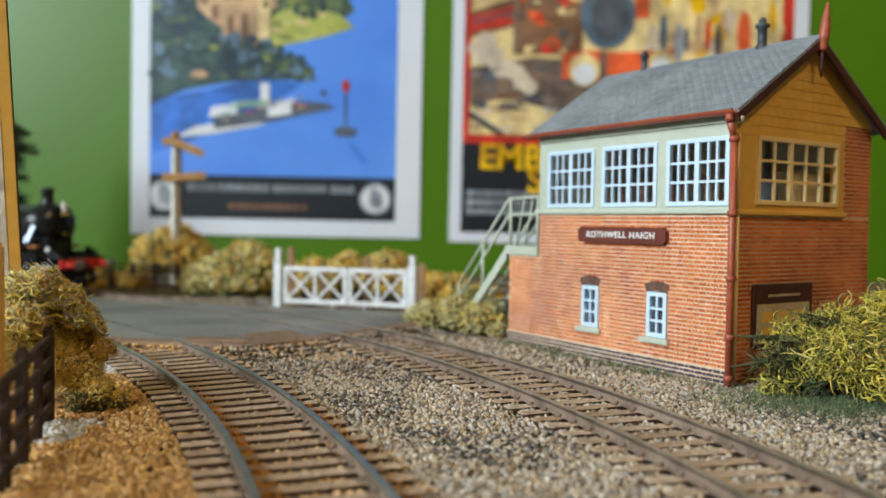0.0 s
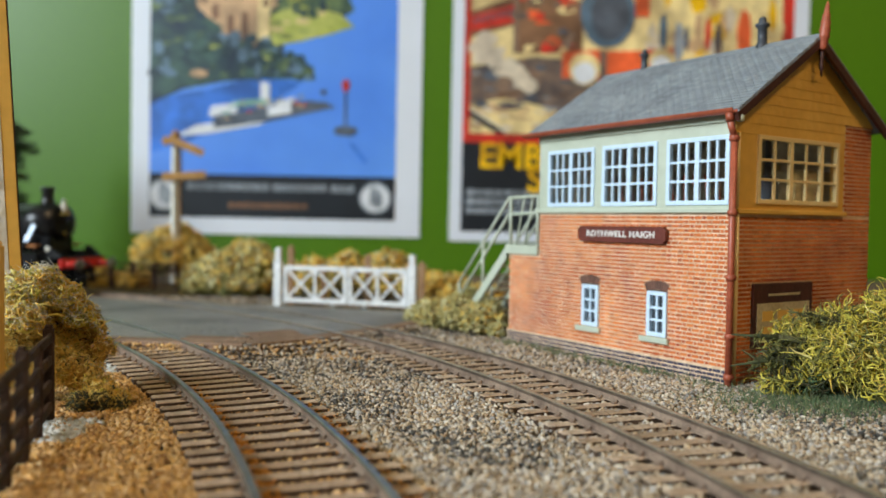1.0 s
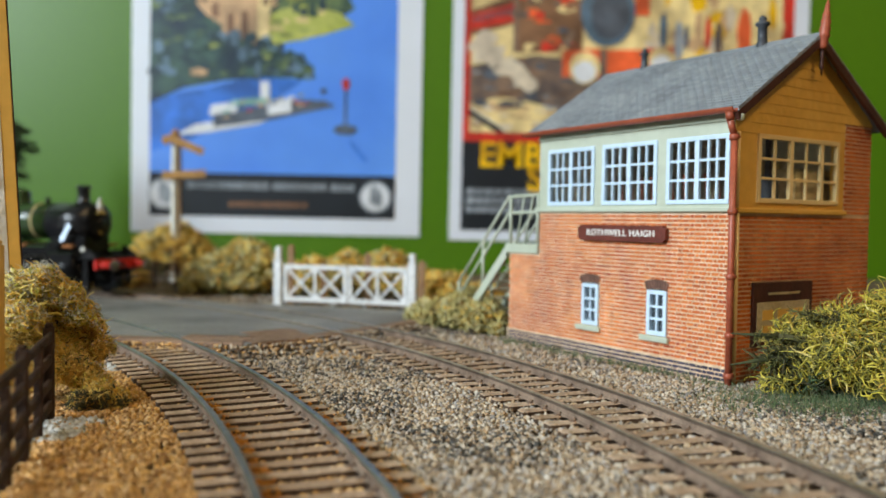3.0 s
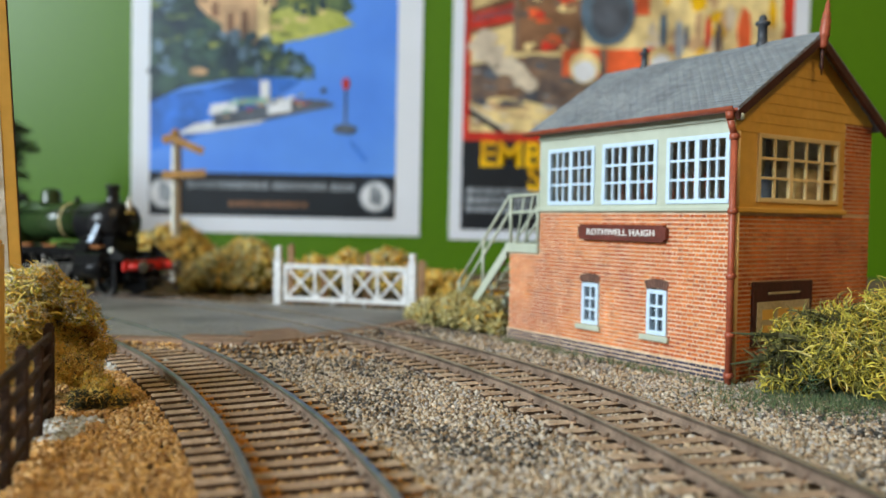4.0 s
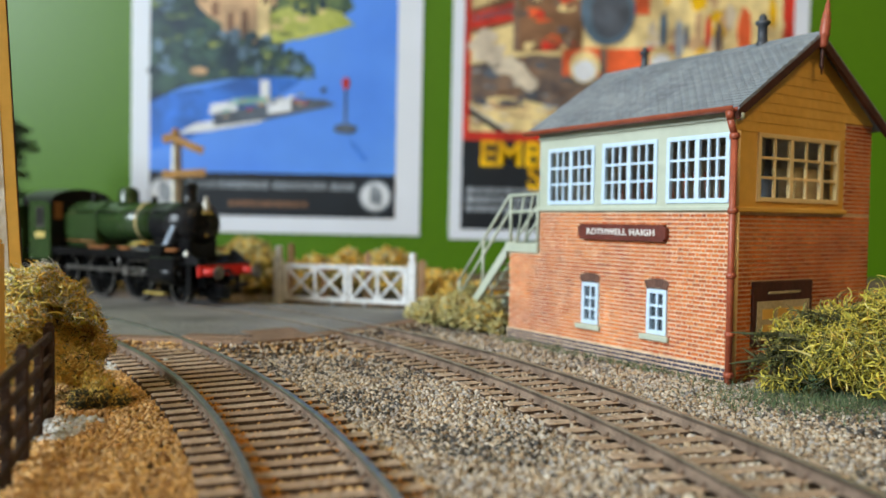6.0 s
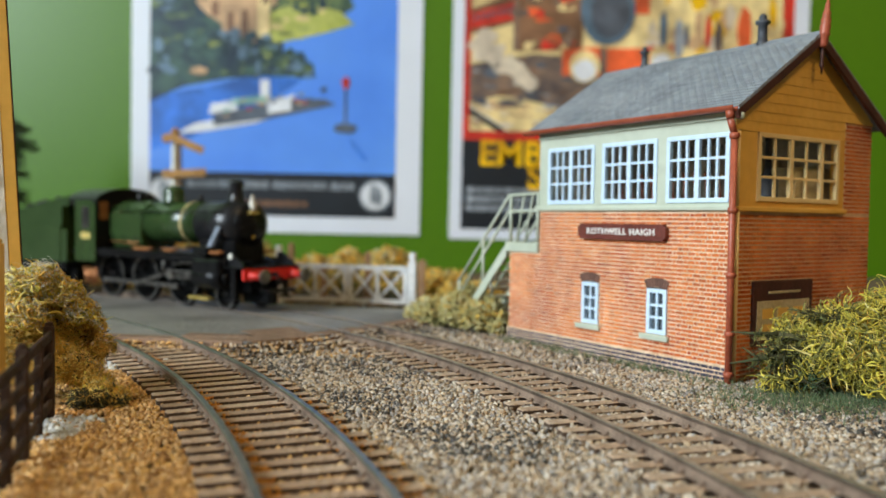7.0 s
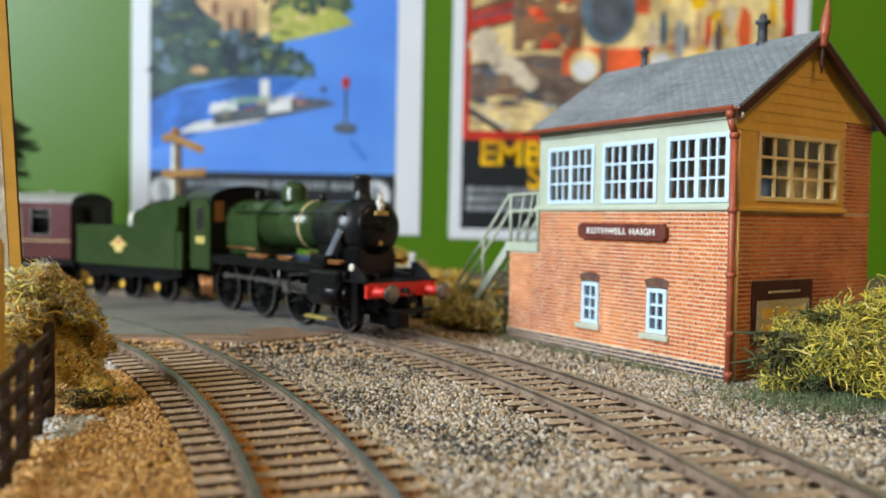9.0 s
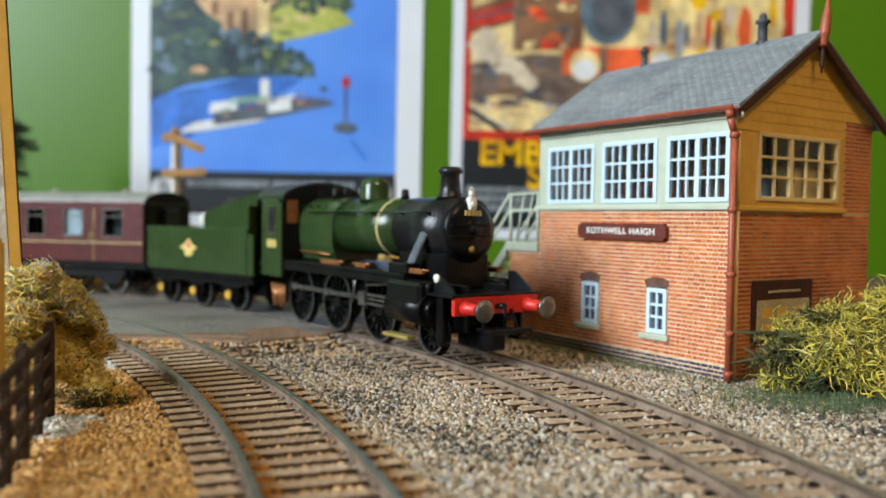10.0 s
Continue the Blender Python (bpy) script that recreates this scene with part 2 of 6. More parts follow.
def track(c, a0, a1, label, head, flank):
    t = emp("railway_track", label=label, category="track", group="tracks of the layout")
    for side in (-1, 1):
        prof = [(-0.68, 1.7), (0.68, 1.7), (0.68, 1.92), (0.28, 2.12), (0.28, 3.1), (0.55, 3.3), (0.55, 3.85), (0.38, 4.0), (-0.38, 4.0), (-0.55, 3.85), (-0.55, 3.3), (-0.28, 3.1), (-0.28, 2.12), (-0.68, 1.92)]
        n = int((a1 - a0) * 1.6)
        bm = BM(); rings = []
        for i in range(n + 1):
            a = a0 + (a1 - a0) * i / n
            rings.append([bm.verts.new((*arc(c, c[2] + side * 8.75 + u, a), w)) for u, w in prof])
        for r0, r1 in zip(rings, rings[1:]):
            for k in range(len(prof)):
                f = bm.faces.new((r0[k], r0[(k + 1) % len(prof)], r1[(k + 1) % len(prof)], r1[k]))
                f.material_index = 1 if k in (6, 7, 8) else 2 if k in (4, 5, 9, 10) else 0
        bm.faces.new(rings[0]); bm.faces.new(rings[-1][::-1])
        bmesh.ops.recalc_face_normals(bm, faces=bm.faces)
        part("rail", bm, (M_RAILSIDE, head, flank), t, "curved rail with a worn steel head and rusty sides")
    bm = BM(); box(bm, -15.5, 15.5, -1.3, 1.3, -0.4, 1.75, bev=0.22)
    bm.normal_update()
    # upward faces take the pale lit colour, the rest the shaded one
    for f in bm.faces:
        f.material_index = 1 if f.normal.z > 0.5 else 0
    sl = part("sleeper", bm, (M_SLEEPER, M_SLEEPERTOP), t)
    bm = BM()
    for s in (-1, 1):
        box(bm, s * 1.3 - 0.6, s * 1.3 + 0.6, -0.65, 0.65, 1.7, 2.05, bev=0.14)
        box(bm, s * 0.8 - 0.28, s * 0.8 + 0.28, -0.42, 0.42, 2.0, 2.5, bev=0.1)
    ch = part("rail_chair", bm, M_RAILSIDE, t)
    step = math.degrees(5.95 / c[2])
    a, first = a0, True
    while a < a1:
        p = arc(c, c[2], a)
        if not inside(p, road_outline()):
            m = mpose(p[0], p[1], random.uniform(-0.06, 0.06), 0, 0, a + random.uniform(-0.8, 0.8))
            o = sl if first else sl.copy()
            if not first:
                scene.collection.objects.link(o)
            o.matrix_basis = m
            for s in (-1, 1):
                k = ch if first and s < 0 else ch.copy()
                if not (first and s < 0):
                    scene.collection.objects.link(k)
                k.matrix_basis = m @ mpose(s * 8.75, 0, 0)
            first = False
        a += step
    return t


track(LEFT, 7.5, 62, "curved single track with rusty rails and brown sleepers in brown gravel", M_RAILTOP, M_RAILTOP)
track(RIGHT, 5, 112, "curved main line with steel rails and brown sleepers in pale ballast", M_RAILWORN, M_RAILDARK)


def road():
    r = emp("road", label="grey tarmac road over the level crossing", category="road", kind="structure")
    bm = BM(); prism(bm, road_outline(), -0.2, 3.45, "z")
    part("tarmac", bm, M_ROAD, r)
    # brown crossing timbers laid along the near edge
    for (xa, ya), (xb, yb), w in (((-150, 243.2), (-104, 245.4), 6), ((-103, 245.2), (-58, 238.6), 7), ((-56, 239.6), (-37.6, 255.2), 7), ((-36.6, 256.2), (-24.4, 271.2), 7), ((-23.6, 272.4), (-6.6, 299), 6),
                                  ((-80, 249.5), (-58, 246.6), 7), ((-57, 247.6), (-42.5, 260.6), 8), ((-60, 256), (-46, 268.2), 8)):
        L, ang = math.hypot(xb - xa, yb - ya), math.degrees(math.atan2(yb - ya, xb - xa))
        bm = BM(); box(bm, 0.2, L - 0.2, 0, w, 0.5, 3.62, bev=0.35)
        o = part("crossing_timber", bm, M_RAMP, r, "brown crossing timber")
        o.matrix_basis = mpose(xa, ya, 0, 0, 0, ang)


road()
# ---- signal box ----
M_BRICK = mat("red_brick", (0.33, 0.03, 0.006), (0.9, 0.27, 0.06), 65, 0.8, bump=0.3, fine=20, island=0.36,
              cols=[(0.74, 0.18, 0.04), (0.56, 0.1, 0.025), (0.84, 0.3, 0.085), (0.68, 0.16, 0.036), (0.27, 0.045, 0.018), (0.78, 0.21, 0.05), (0.62, 0.12, 0.028)])
M_BRICKP = mat("red_brick_piece", (0.33, 0.03, 0.006), (0.9, 0.27, 0.06), 65, 0.8, bump=0.3, fine=20, piece=0.36,
               cols=[(0.74, 0.18, 0.04), (0.56, 0.1, 0.025), (0.84, 0.3, 0.085), (0.68, 0.16, 0.036), (0.27, 0.045, 0.018), (0.78, 0.21, 0.05), (0.62, 0.12, 0.028)])
M_MORTAR = mat("pale_mortar", (0.7, 0.46, 0.28), (0.85, 0.64, 0.44), 200, 0.9, bump=0.3)
M_BLUEBRICK = mat("blue_brick", (0.04, 0.035, 0.07), (0.09, 0.075, 0.13), 200, 0.7, bump=0.3, island=0.6, cols=[(0.04, 0.035, 0.06), (0.075, 0.06, 0.085), (0.03, 0.025, 0.035)])
M_DARKBRICK = mat("dark_arch_brick", (0.13, 0.06, 0.04), (0.2, 0.1, 0.07), 250, 0.8, bump=0.3, island=0.5, cols=[(0.12, 0.06, 0.045), (0.2, 0.1, 0.07)])
# One cream paint twice: M_CREAM as cool light shows it, M_OCHRE as warm.
M_CREAM = mat("cool_lit_cream_paint", (0.5, 0.535, 0.42), (0.55, 0.585, 0.465), 60, 0.45, bump=0.06, grain=0.2)
M_OCHRE = mat("warm_lit_ochre", (0.8, 0.46, 0.085), (0.86, 0.52, 0.11), 60, 0.45, bump=0.06, grain=0.2)
# Paler ochre copy for the gable frame and corner where light catches.
M_LITOCHRE = mat("light_catching_ochre", (0.84, 0.62, 0.28), (0.9, 0.69, 0.35), 60, 0.4, bump=0.06, grain=0.2)
M_WHITE = mat("white_paint", (0.6, 0.74, 0.88), (0.64, 0.78, 0.92), 100, 0.4, bump=0.05, grain=0.1)
M_SLATE = mat("slate", (0.19, 0.215, 0.245), (0.33, 0.355, 0.385), 60, 0.55, bump=0.4, fine=16, island=0.4, cols=[(0.27, 0.29, 0.325), (0.18, 0.2, 0.23), (0.36, 0.385, 0.42), (0.25, 0.27, 0.295), (0.3, 0.33, 0.37)])
M_SLATEP = mat("slate_piece", (0.19, 0.215, 0.245), (0.33, 0.355, 0.385), 60, 0.55, bump=0.4, fine=16, piece=0.4, cols=[(0.27, 0.29, 0.325), (0.18, 0.2, 0.23), (0.36, 0.385, 0.42), (0.25, 0.27, 0.295), (0.3, 0.33, 0.37)])
M_REDPIPE = mat("red_brown_paint", (0.34, 0.075, 0.035), (0.42, 0.1, 0.05), 150, 0.4, bump=0.1)
# Dark brown, deepened so that the barge board looks shaded.
M_DARKRED = mat("dark_brown_paint", (0.055, 0.015, 0.009), (0.085, 0.024, 0.014), 150, 0.5, bump=0.1)
M_MAROON = mat("maroon_plate", (0.13, 0.03, 0.022), (0.17, 0.042, 0.03), 150, 0.4, bump=0.1)
M_LEAD = mat("dark_vent_metal", (0.03, 0.035, 0.045), (0.06, 0.068, 0.08), 250, 0.5, bump=0.1)
M_INSIDE = mat("inside_paint", (0.62, 0.55, 0.42), (0.7, 0.63, 0.5), 60, 0.8)
M_PAPER = mat("aged_paper", (0.5, 0.4, 0.22), (0.62, 0.52, 0.32), 150, 0.8, bump=0.05)
M_GLASS = glass("window_glass")
WHITE_INK = mat("white_lettering", (0.8, 0.78, 0.72), (0.85, 0.83, 0.78), 200, 0.6, bump=0)
PARTS_LEFT = [290]


def brickwork(wall, m, x0, x1, z0, z1, holes, near=None, clip=None, mats=(M_BRICK, M_BRICKP), seed=1, proud=0.14, course=1.12, length=2.5):
    """Courses of stretchers and headers in turn on the face y = 0 of the frame m; those past `near` are single pieces, the rest is joined."""
    rnd = random.Random(seed)
    full = None
    bm = BM()
    row, z = 0, z0
    while z + course * 0.6 < z1:
        h = min(course - 0.4, z1 - z - 0.05)
        x, turn = x0 - (length * 0.75 if row % 2 else 0), 0
        while x < x1:
            this = length if turn % 2 == 0 else length / 2
            a, b = max(x, x0) + 0.04, min(x + this - 0.27, x1 - 0.04)
            x += this
            turn += 1
            if b - a < 0.4 or any(a < hx1 and b > hx0 and z < hz1 and z + h > hz0 for hx0, hx1, hz0, hz1 in holes):
                # trim against openings rather than dropping whole bricks
                for hx0, hx1, hz0, hz1 in holes:
                    if a < hx1 and b > hx0 and z < hz1 and z + h > hz0:
                        if a < hx0 - 0.5:
                            b = hx0 - 0.12
                        elif b > hx1 + 0.5:
                            a = hx1 + 0.12
                        else:
                            b = a
                if b - a < 0.4:
                    continue
            if clip and z + h > clip((a + b) / 2):
                continue
            out = -proud + rnd.uniform(-0.05, 0.05)
            if near and near((a + b) / 2) and PARTS_LEFT[0] > 0 and abs(b - a - (length - 0.31)) < 0.1:
                if full is None:
                    b1 = BM(); box(b1, -(length - 0.31) / 2, (length - 0.31) / 2, -proud, 0.2, -0.36, 0.36)
                    full = o = part("brick", b1, mats[1], wall)
                else:
                    o = full.copy()
                    scene.collection.objects.link(o)
                o.matrix_basis = m @ mpose((a + b) / 2, rnd.uniform(-0.05, 0.04), z + h / 2, 0, rnd.uniform(-0.5, 0.5), 0)
                PARTS_LEFT[0] -= 1
            else:
                box(bm, a, b, out, 0.2, z, z + h)
        z += course
        row += 1
    o = part("brickwork", bm, mats[0], wall)
    o.matrix_basis = m
    tagged(o, kind="stuff")


def sash(parent, m, w, h, groups, material, glass_gap=0.5):
    """A glazed frame, its bars and panes; groups: columns in each sash."""
    win = new("window")
    win.empty_display_size = 0.005
    win.parent, win.matrix_basis = parent, m
    bm = BM()
    e, mid, thin = 1.2, 1.5, 0.68
    box(bm, 0, w, -0.5, 0.7, 0, e, bev=0.12); box(bm, 0, w, -0.5, 0.7, h - e, h, bev=0.12)
    box(bm, 0, e, -0.45, 0.65, e, h - e); box(bm, w - e, w, -0.45, 0.65, e, h - e)
    part("window_frame", bm, material, win)
    total = sum(groups)
    inner = w - 2 * e - mid * (len(groups) - 1)
    x = e
    first = None
    ph = (h - 2 * e) / 3

    def bar(*args):
        b2 = BM(); box(b2, *args, bev=0.08)
        part("glazing_bar", b2, material, win)

    for gi, g in enumerate(groups):
        gw = inner * g / total
        for c in range(g):
            cw = gw / g
            for r in range(3):
                if first is None:
                    b1 = BM(); box(b1, -0.5, 0.5, 0.1, 0.25, -0.5, 0.5)
                    first = o = part("pane", b1, M_GLASS, win)
                else:
                    o = first.copy()
                    scene.collection.objects.link(o)
                o.matrix_basis = mpose(x + c * cw + cw / 2, 0, e + (r + 0.5) * ph) @ Matrix.Diagonal((cw, 1, ph, 1))
                o.visible_shadow = False
            if c:
                bar(x + c * cw - thin / 2, x + c * cw + thin / 2, -0.3, 0.5, e, h - e)
        for r in (1, 2):
            bar(x, x + gw, -0.34, 0.54, e + r * ph - thin / 2, e + r * ph + thin / 2)
        x += gw
        if gi < len(groups) - 1:
            bar(x, x + mid, -0.42, 0.6, e, h - e)
            x += mid
    return win


def signal_box():
    s = emp("signal_box", mpose(71.2, 202.25, 0, 0, 0, -56.61), label="red brick signal box with cream timber upper storey and slate roof", category="signal box")
    D, SILL, TOP, RIDGE = 61.0, 43.7, 69.5, 90.5
    lows = [(-53.0, -45.7), (-27.2, -19.9)]
    # front wall: mortar backing with window openings, then bricks
    bm = BM()
    xs, zs = [-88.4, -73.1, -53.0, -45.7, -27.2, -19.9, 0.0], [0, 9.8, 22.5, 29.9, SILL]
    for i in range(6):
        for k in range(4):
            if not ((i in (2, 4) and k == 1) or (i == 0 and k == 3)):
                box(bm, xs[i], xs[i + 1], 0, 2.2, zs[k], zs[k + 1])
    bmesh.ops.remove_doubles(bm, verts=bm.verts, dist=0.001)
    fw = part("front_wall", bm, M_MORTAR, s, "red brick wall with pale mortar joints")
    holes = [(a, b, 8.6, 22.4) for a, b in lows] + [(-89, -73.1, 29.5, 50)]
    brickwork(fw, Matrix(), -88.4, -0.3, 4.9, SILL - 0.3, holes, near=lambda x: x > -18.5, seed=3)
    # side wall towards the camera
    R = mpose(0, 0, 0, 0, 0, 90)
    bm = BM(); box(bm, -2.2, 0, 2.2, D, 0, SILL); box(bm, -2.2, 0, 47.6, D, SILL, 69.3)
    rw = part("side_wall", bm, M_MORTAR, s, "red brick end wall with a tall brick pier")
    brickwork(rw, R, 0.4, D, 0.3, SILL - 0.3, [(8.2, 32.9, 9.0, 25.2)], seed=5)
    brickwork(rw, R, 47.7, D, SILL - 0.1, 70.0, [], seed=6)
    bm = BM(); box(bm, -88.4, 0, D - 2.2, D, 0, 29.9); box(bm, -73.1, -2.2, D - 2.2, D, 29.9, 67.5)
    bw = part("back_wall", bm, M_MORTAR, s, "red brick wall with pale mortar joints")
    brickwork(bw, mpose(0, D, 0, 0, 0, 180), 0, 73.1, 0.3, 67, [], seed=8)
    bm = BM(); box(bm, -73.1, -71, 2.2, D - 2.2, 29.9, 67.5); box(bm, -88.4, -86.2, 2.2, D - 2.2, 0, 29.9)
    lw = part("end_wall", bm, M_MORTAR, s, "red brick wall with pale mortar joints")
    brickwork(lw, mpose(-88.4, D, 0, 0, 0, -90), 0, D, 0.3, 29.5, [], seed=9)
    brickwork(lw, mpose(-73.1, D, 0, 0, 0, -90), 0, D, 33, 67, [(48, 58, 30, 60)], seed=10)
    # blue brick plinth
    bm = BM(); box(bm, -88.7, 0.15, -0.45, -0.02, 0, 4.75)
    pl = part("plinth", bm, M_MORTAR, s, "dark blue brick plinth")
    brickwork(pl, mpose(0, -0.45, 0), -88.7, 0.1, 0.1, 4.8, [], mats=(M_BLUEBRICK, M_BLUEBRICK), seed=11)
    # floors and inner lining
    bm = BM(); box(bm, -72, -2.2, 2.2, D - 2.2, 41.5, 43)
    part("upper_floor", bm, M_INSIDE, s)
    bm = BM(); box(bm, -70.9, -2.3, D - 3.0, D - 2.25, 43, 67); box(bm, -70.9, -70.2, 2.3, D - 3, 43, 67)
    part("inner_lining", bm, M_INSIDE, s)
    bm = BM(); box(bm, -70.1, -2.4, 2.4, D - 3.2, 66.4, 67.0)
    part("inner_ceiling", bm, M_INSIDE, s)
    # stove with its pipe, and a clock on the far wall
    bm = BM(); lathe(bm, [(3.4, 43), (3.0, 44), (2.6, 52), (3.2, 53), (0.9, 54), (0.8, 66.3)], 14, (-9.5, 27, 0))
    part("stove", bm, M_LEAD, s, "dark iron stove with a flue pipe")
    bm = BM(); lathe(bm, [(0.4, -3.9), (2.4, -3.9), (2.4, -3.1), (0.4, -3.1)], 16, (-30, D, 60), "y")
    part("clock", bm, M_WHITE, s, "round white wall clock")
    bm = BM()
    for i in range(12):
        x = -60 + i * 4.2
        rod(bm, (x, 24, 43), (x + random.uniform(-0.4, 0.4), 22.5, 55), 0.35, n=6)
    box(bm, -63, -10, 20, 28, 43, 46)
    part("lever_frame", bm, M_REDPIPE, s, "row of levers seen through the windows")
    bm = BM(); box(bm, -14, -6, 34, 52, 43, 56, bev=0.4); box(bm, -34, -26, 46, 57, 43, 60, bev=0.4)
    part("desk", bm, M_PAPER, s, "pale desk and cupboard indoors")
    # timber storey, front
    wins = [(-68.9, -48.3), (-45.0, -24.2), (-20.9, -0.9)]
    bm = BM()
    box(bm, -73.3, 0.0, -0.2, 2.0, SILL + 0.9, 45.4); box(bm, -73.3, 0.0, -0.2, 2.0, 62.8, 66.2)
    for a, b in ((-73.3, -68.9), (-48.3, -45.0), (-24.2, -20.9), (-0.9, 0.0)):
        box(bm, a, b, -0.2, 2.0, 45.4, 62.8)
    part("timber_front", bm, M_CREAM, s, "cream painted timber window wall")
    bm = BM(); box(bm, -73.6, 0.2, -0.55, 2.0, 66.2, TOP - 0.6, bev=0.15); box(bm, -73.7, 0.2, -0.8, -0.2, 65.9, 66.5, bev=0.12)
    part("fascia_board", bm, M_CREAM, s)
    bm = BM(); box(bm, -74.0, 0.4, -1.1, 2.0, SILL - 0.3, SILL + 0.9, bev=0.2)
    part("window_sill", bm, M_CREAM, s)
    for a, b in wins:
        sash(s, mpose(a, -0.15, 45.4), b - a, 17.4, (3, 3), M_WHITE)
    # timber storey, side
    bm = BM()
    box(bm, -2.0, 0.1, 0.2, 8.8, SILL + 0.8, 63.4); box(bm, -2.0, 0.1, 44.4, 47.5, SILL + 0.8, 63.4)
    box(bm, -2.0, 0.1, 8.8, 44.4, SILL + 0.8, 45.9)
    part("timber_side", bm, M_OCHRE, s, "cream timber corner posts and panels, coloured ochre for warm light")
    bm = BM(); box(bm, -1.8, 1.3, 0.4, 47.8, SILL - 0.5, SILL + 0.8, bev=0.25)
    part("window_sill", bm, M_OCHRE, s)
    sash(s, mpose(0.2, 8.8, 45.9) @ pose(0, 0, 0, 0, 0, 90), 35.6, 17.4, (2, 2, 1), M_LITOCHRE)
    # lapped boards up to the gable
    slope = (RIDGE - 70) / 31.0
    z = 63.3
    while z < 88:
        z1 = z + 2.6
        def ends(zz):
            t = max(0.0, (zz - 69.2) / slope)
            return t + 0.2, (47.5 if zz < 67.6 else 61.5 - t)
        a0, b0 = ends(z); a1, b1 = ends(min(z1, 88.6))
        if b1 - a1 > 0.5:
            bm = BM()
            pts = [(a0, z), (b0 if z >= 67.6 or z1 < 67.6 else 47.5, z), (b1 if z1 < 67.6 or z >= 67.6 else 47.5, z1), (a1, z1)]
            lo = [bm.verts.new((0.3, v, w)) for v, w in pts[:2]] + [bm.verts.new((0.15, v, w)) for v, w in pts[2:]]
            hi = [bm.verts.new((-1.5, v, w)) for v, w in pts]
            bm.faces.new(lo); bm.faces.new(hi[::-1])
            for i in range(4):
                bm.faces.new((lo[i], hi[i], hi[(i + 1) % 4], lo[(i + 1) % 4]))
            bmesh.ops.recalc_face_normals(bm, faces=bm.faces)
            part("cladding_board", bm, M_OCHRE, s)
        z = z1
    # roof
    dv, dz = 33.5, 33.5 * slope
    for side in (0, 1):
        bm = BM()
        e, r = (-2.5, 68.35), (31.0, RIDGE)
        pts = [e, r, (31.0, RIDGE - 1.1), (-2.5, 67.25)]
        if side:
            pts = [(62.0 - v, w) for v, w in pts]
        prism(bm, pts, -77.2, 3.0, "x")
        rf = part("roof", bm, M_SLATE, s, "blue-grey slate roof")
        ang = math.degrees(math.atan(slope))
        bmj = BM()
        first = None
        rnd = random.Random(20 + side)
        for row in range(25):
            d = row * 1.65
            for c in range(32):
                u0 = -77.2 + c * 2.6 - (1.3 if row % 2 else 0)
                a, b = max(u0, -77.2) + 0.06, min(u0 + 2.6, 3.0) - 0.06
                if b - a < 0.5:
                    continue
                yc = -2.5 + (d + 1.0) * math.cos(radians(ang))
                zc = 68.4 + (d + 1.0) * math.sin(radians(ang)) + 0.16
                M = mpose((a + b) / 2, yc if not side else 62 - yc, zc, (ang - 4.5) * (1 if not side else -1), rnd.uniform(-0.4, 0.4), rnd.uniform(-0.6, 0.6))
                if d + 1.0 > 39.2:
                    continue
                if not side and (a + b) / 2 > -27 and abs(b - a - 2.48) < 0.02:
                    if first is None:
                        b1 = BM(); box(b1, -1.2, 1.2, -1.15, 1.15, -0.17, 0.17)
                        first = o = part("slate", b1, M_SLATEP, rf)
                    else:
                        o = first.copy()
                        scene.collection.objects.link(o)
                    o.matrix_basis = M
                else:
                    Mm = M.copy()
                    Mm.translation = M.translation / MM
                    box(bmj, -(b - a) / 2 + 0.04, (b - a) / 2 - 0.04, -1.15, 1.15, -0.17, 0.17, m=Mm)
        tagged(part("slating", bmj, M_SLATE, rf), kind="stuff")
        # barge board under the verge
        bm = BM()
        pts = [(-3.2, 67.4), (31.0, 90.0), (31.0, 87.7), (-2.4, 65.6)]
        if side:
            pts = [(62.0 - v, w) for v, w in pts]
        prism(bm, pts, 2.0, 3.1, "x")
        part("barge_board", bm, M_DARKRED, s, "red-brown barge board, colour darkened for shade")
    for i in range(10):
        x = -77.2 + i * 8.02
        bm = BM()
        prism(bm, [(28.6, 89.4), (31, 91.2), (33.4, 89.4), (33.0, 89.0), (31, 90.3), (29, 89.0)], x + 0.1, x + 7.9, "x")
        part("ridge_tile", bm, M_SLATE, s)
    bm = BM(); lathe(bm, [(0.7, -3.4), (1.0, -2.8), (1.15, -0.4), (1.5, 0), (1.2, 0.9), (1.45, 2.0), (1.15, 2.8), (1.3, 4.0), (1.0, 4.8), (1.05, 5.8), (0.7, 6.6), (0.62, 8.2), (0.25, 9.6)], 12)
    o = part("finial", bm, M_REDPIPE, s, "red-brown pointed roof finial")
    o.matrix_basis = mpose(3.4, 31.0, RIDGE - 0.6, -8, 0, 0)
    bm = BM(); lathe(bm, [(0.15, -4.8), (0.4, -3.2), (0.7, -2.6), (0.45, -2.0), (0.55, -0.5), (0.7, 3)], 8)
    o = part("finial", bm, M_DARKRED, s, "dark pendant under the gable")
    o.matrix_basis = mpose(2.9, 31.0, RIDGE - 6)
    # gutter, hopper and downpipe
    bm = BM()
    pts = [(-3.4 + 1.3 * math.cos(a), 68.6 + 1.3 * math.sin(a)) for a in np.linspace(math.pi, 2 * math.pi, 9)]
    pts += [(-3.4 + 0.95 * math.cos(a), 68.6 + 0.95 * math.sin(a)) for a in np.linspace(2 * math.pi, math.pi, 9)]
    prism(bm, pts, -77.6, 2.6, "x")
    part("gutter", bm, M_REDPIPE, s, "red-brown half-round gutter")
    bm = BM()
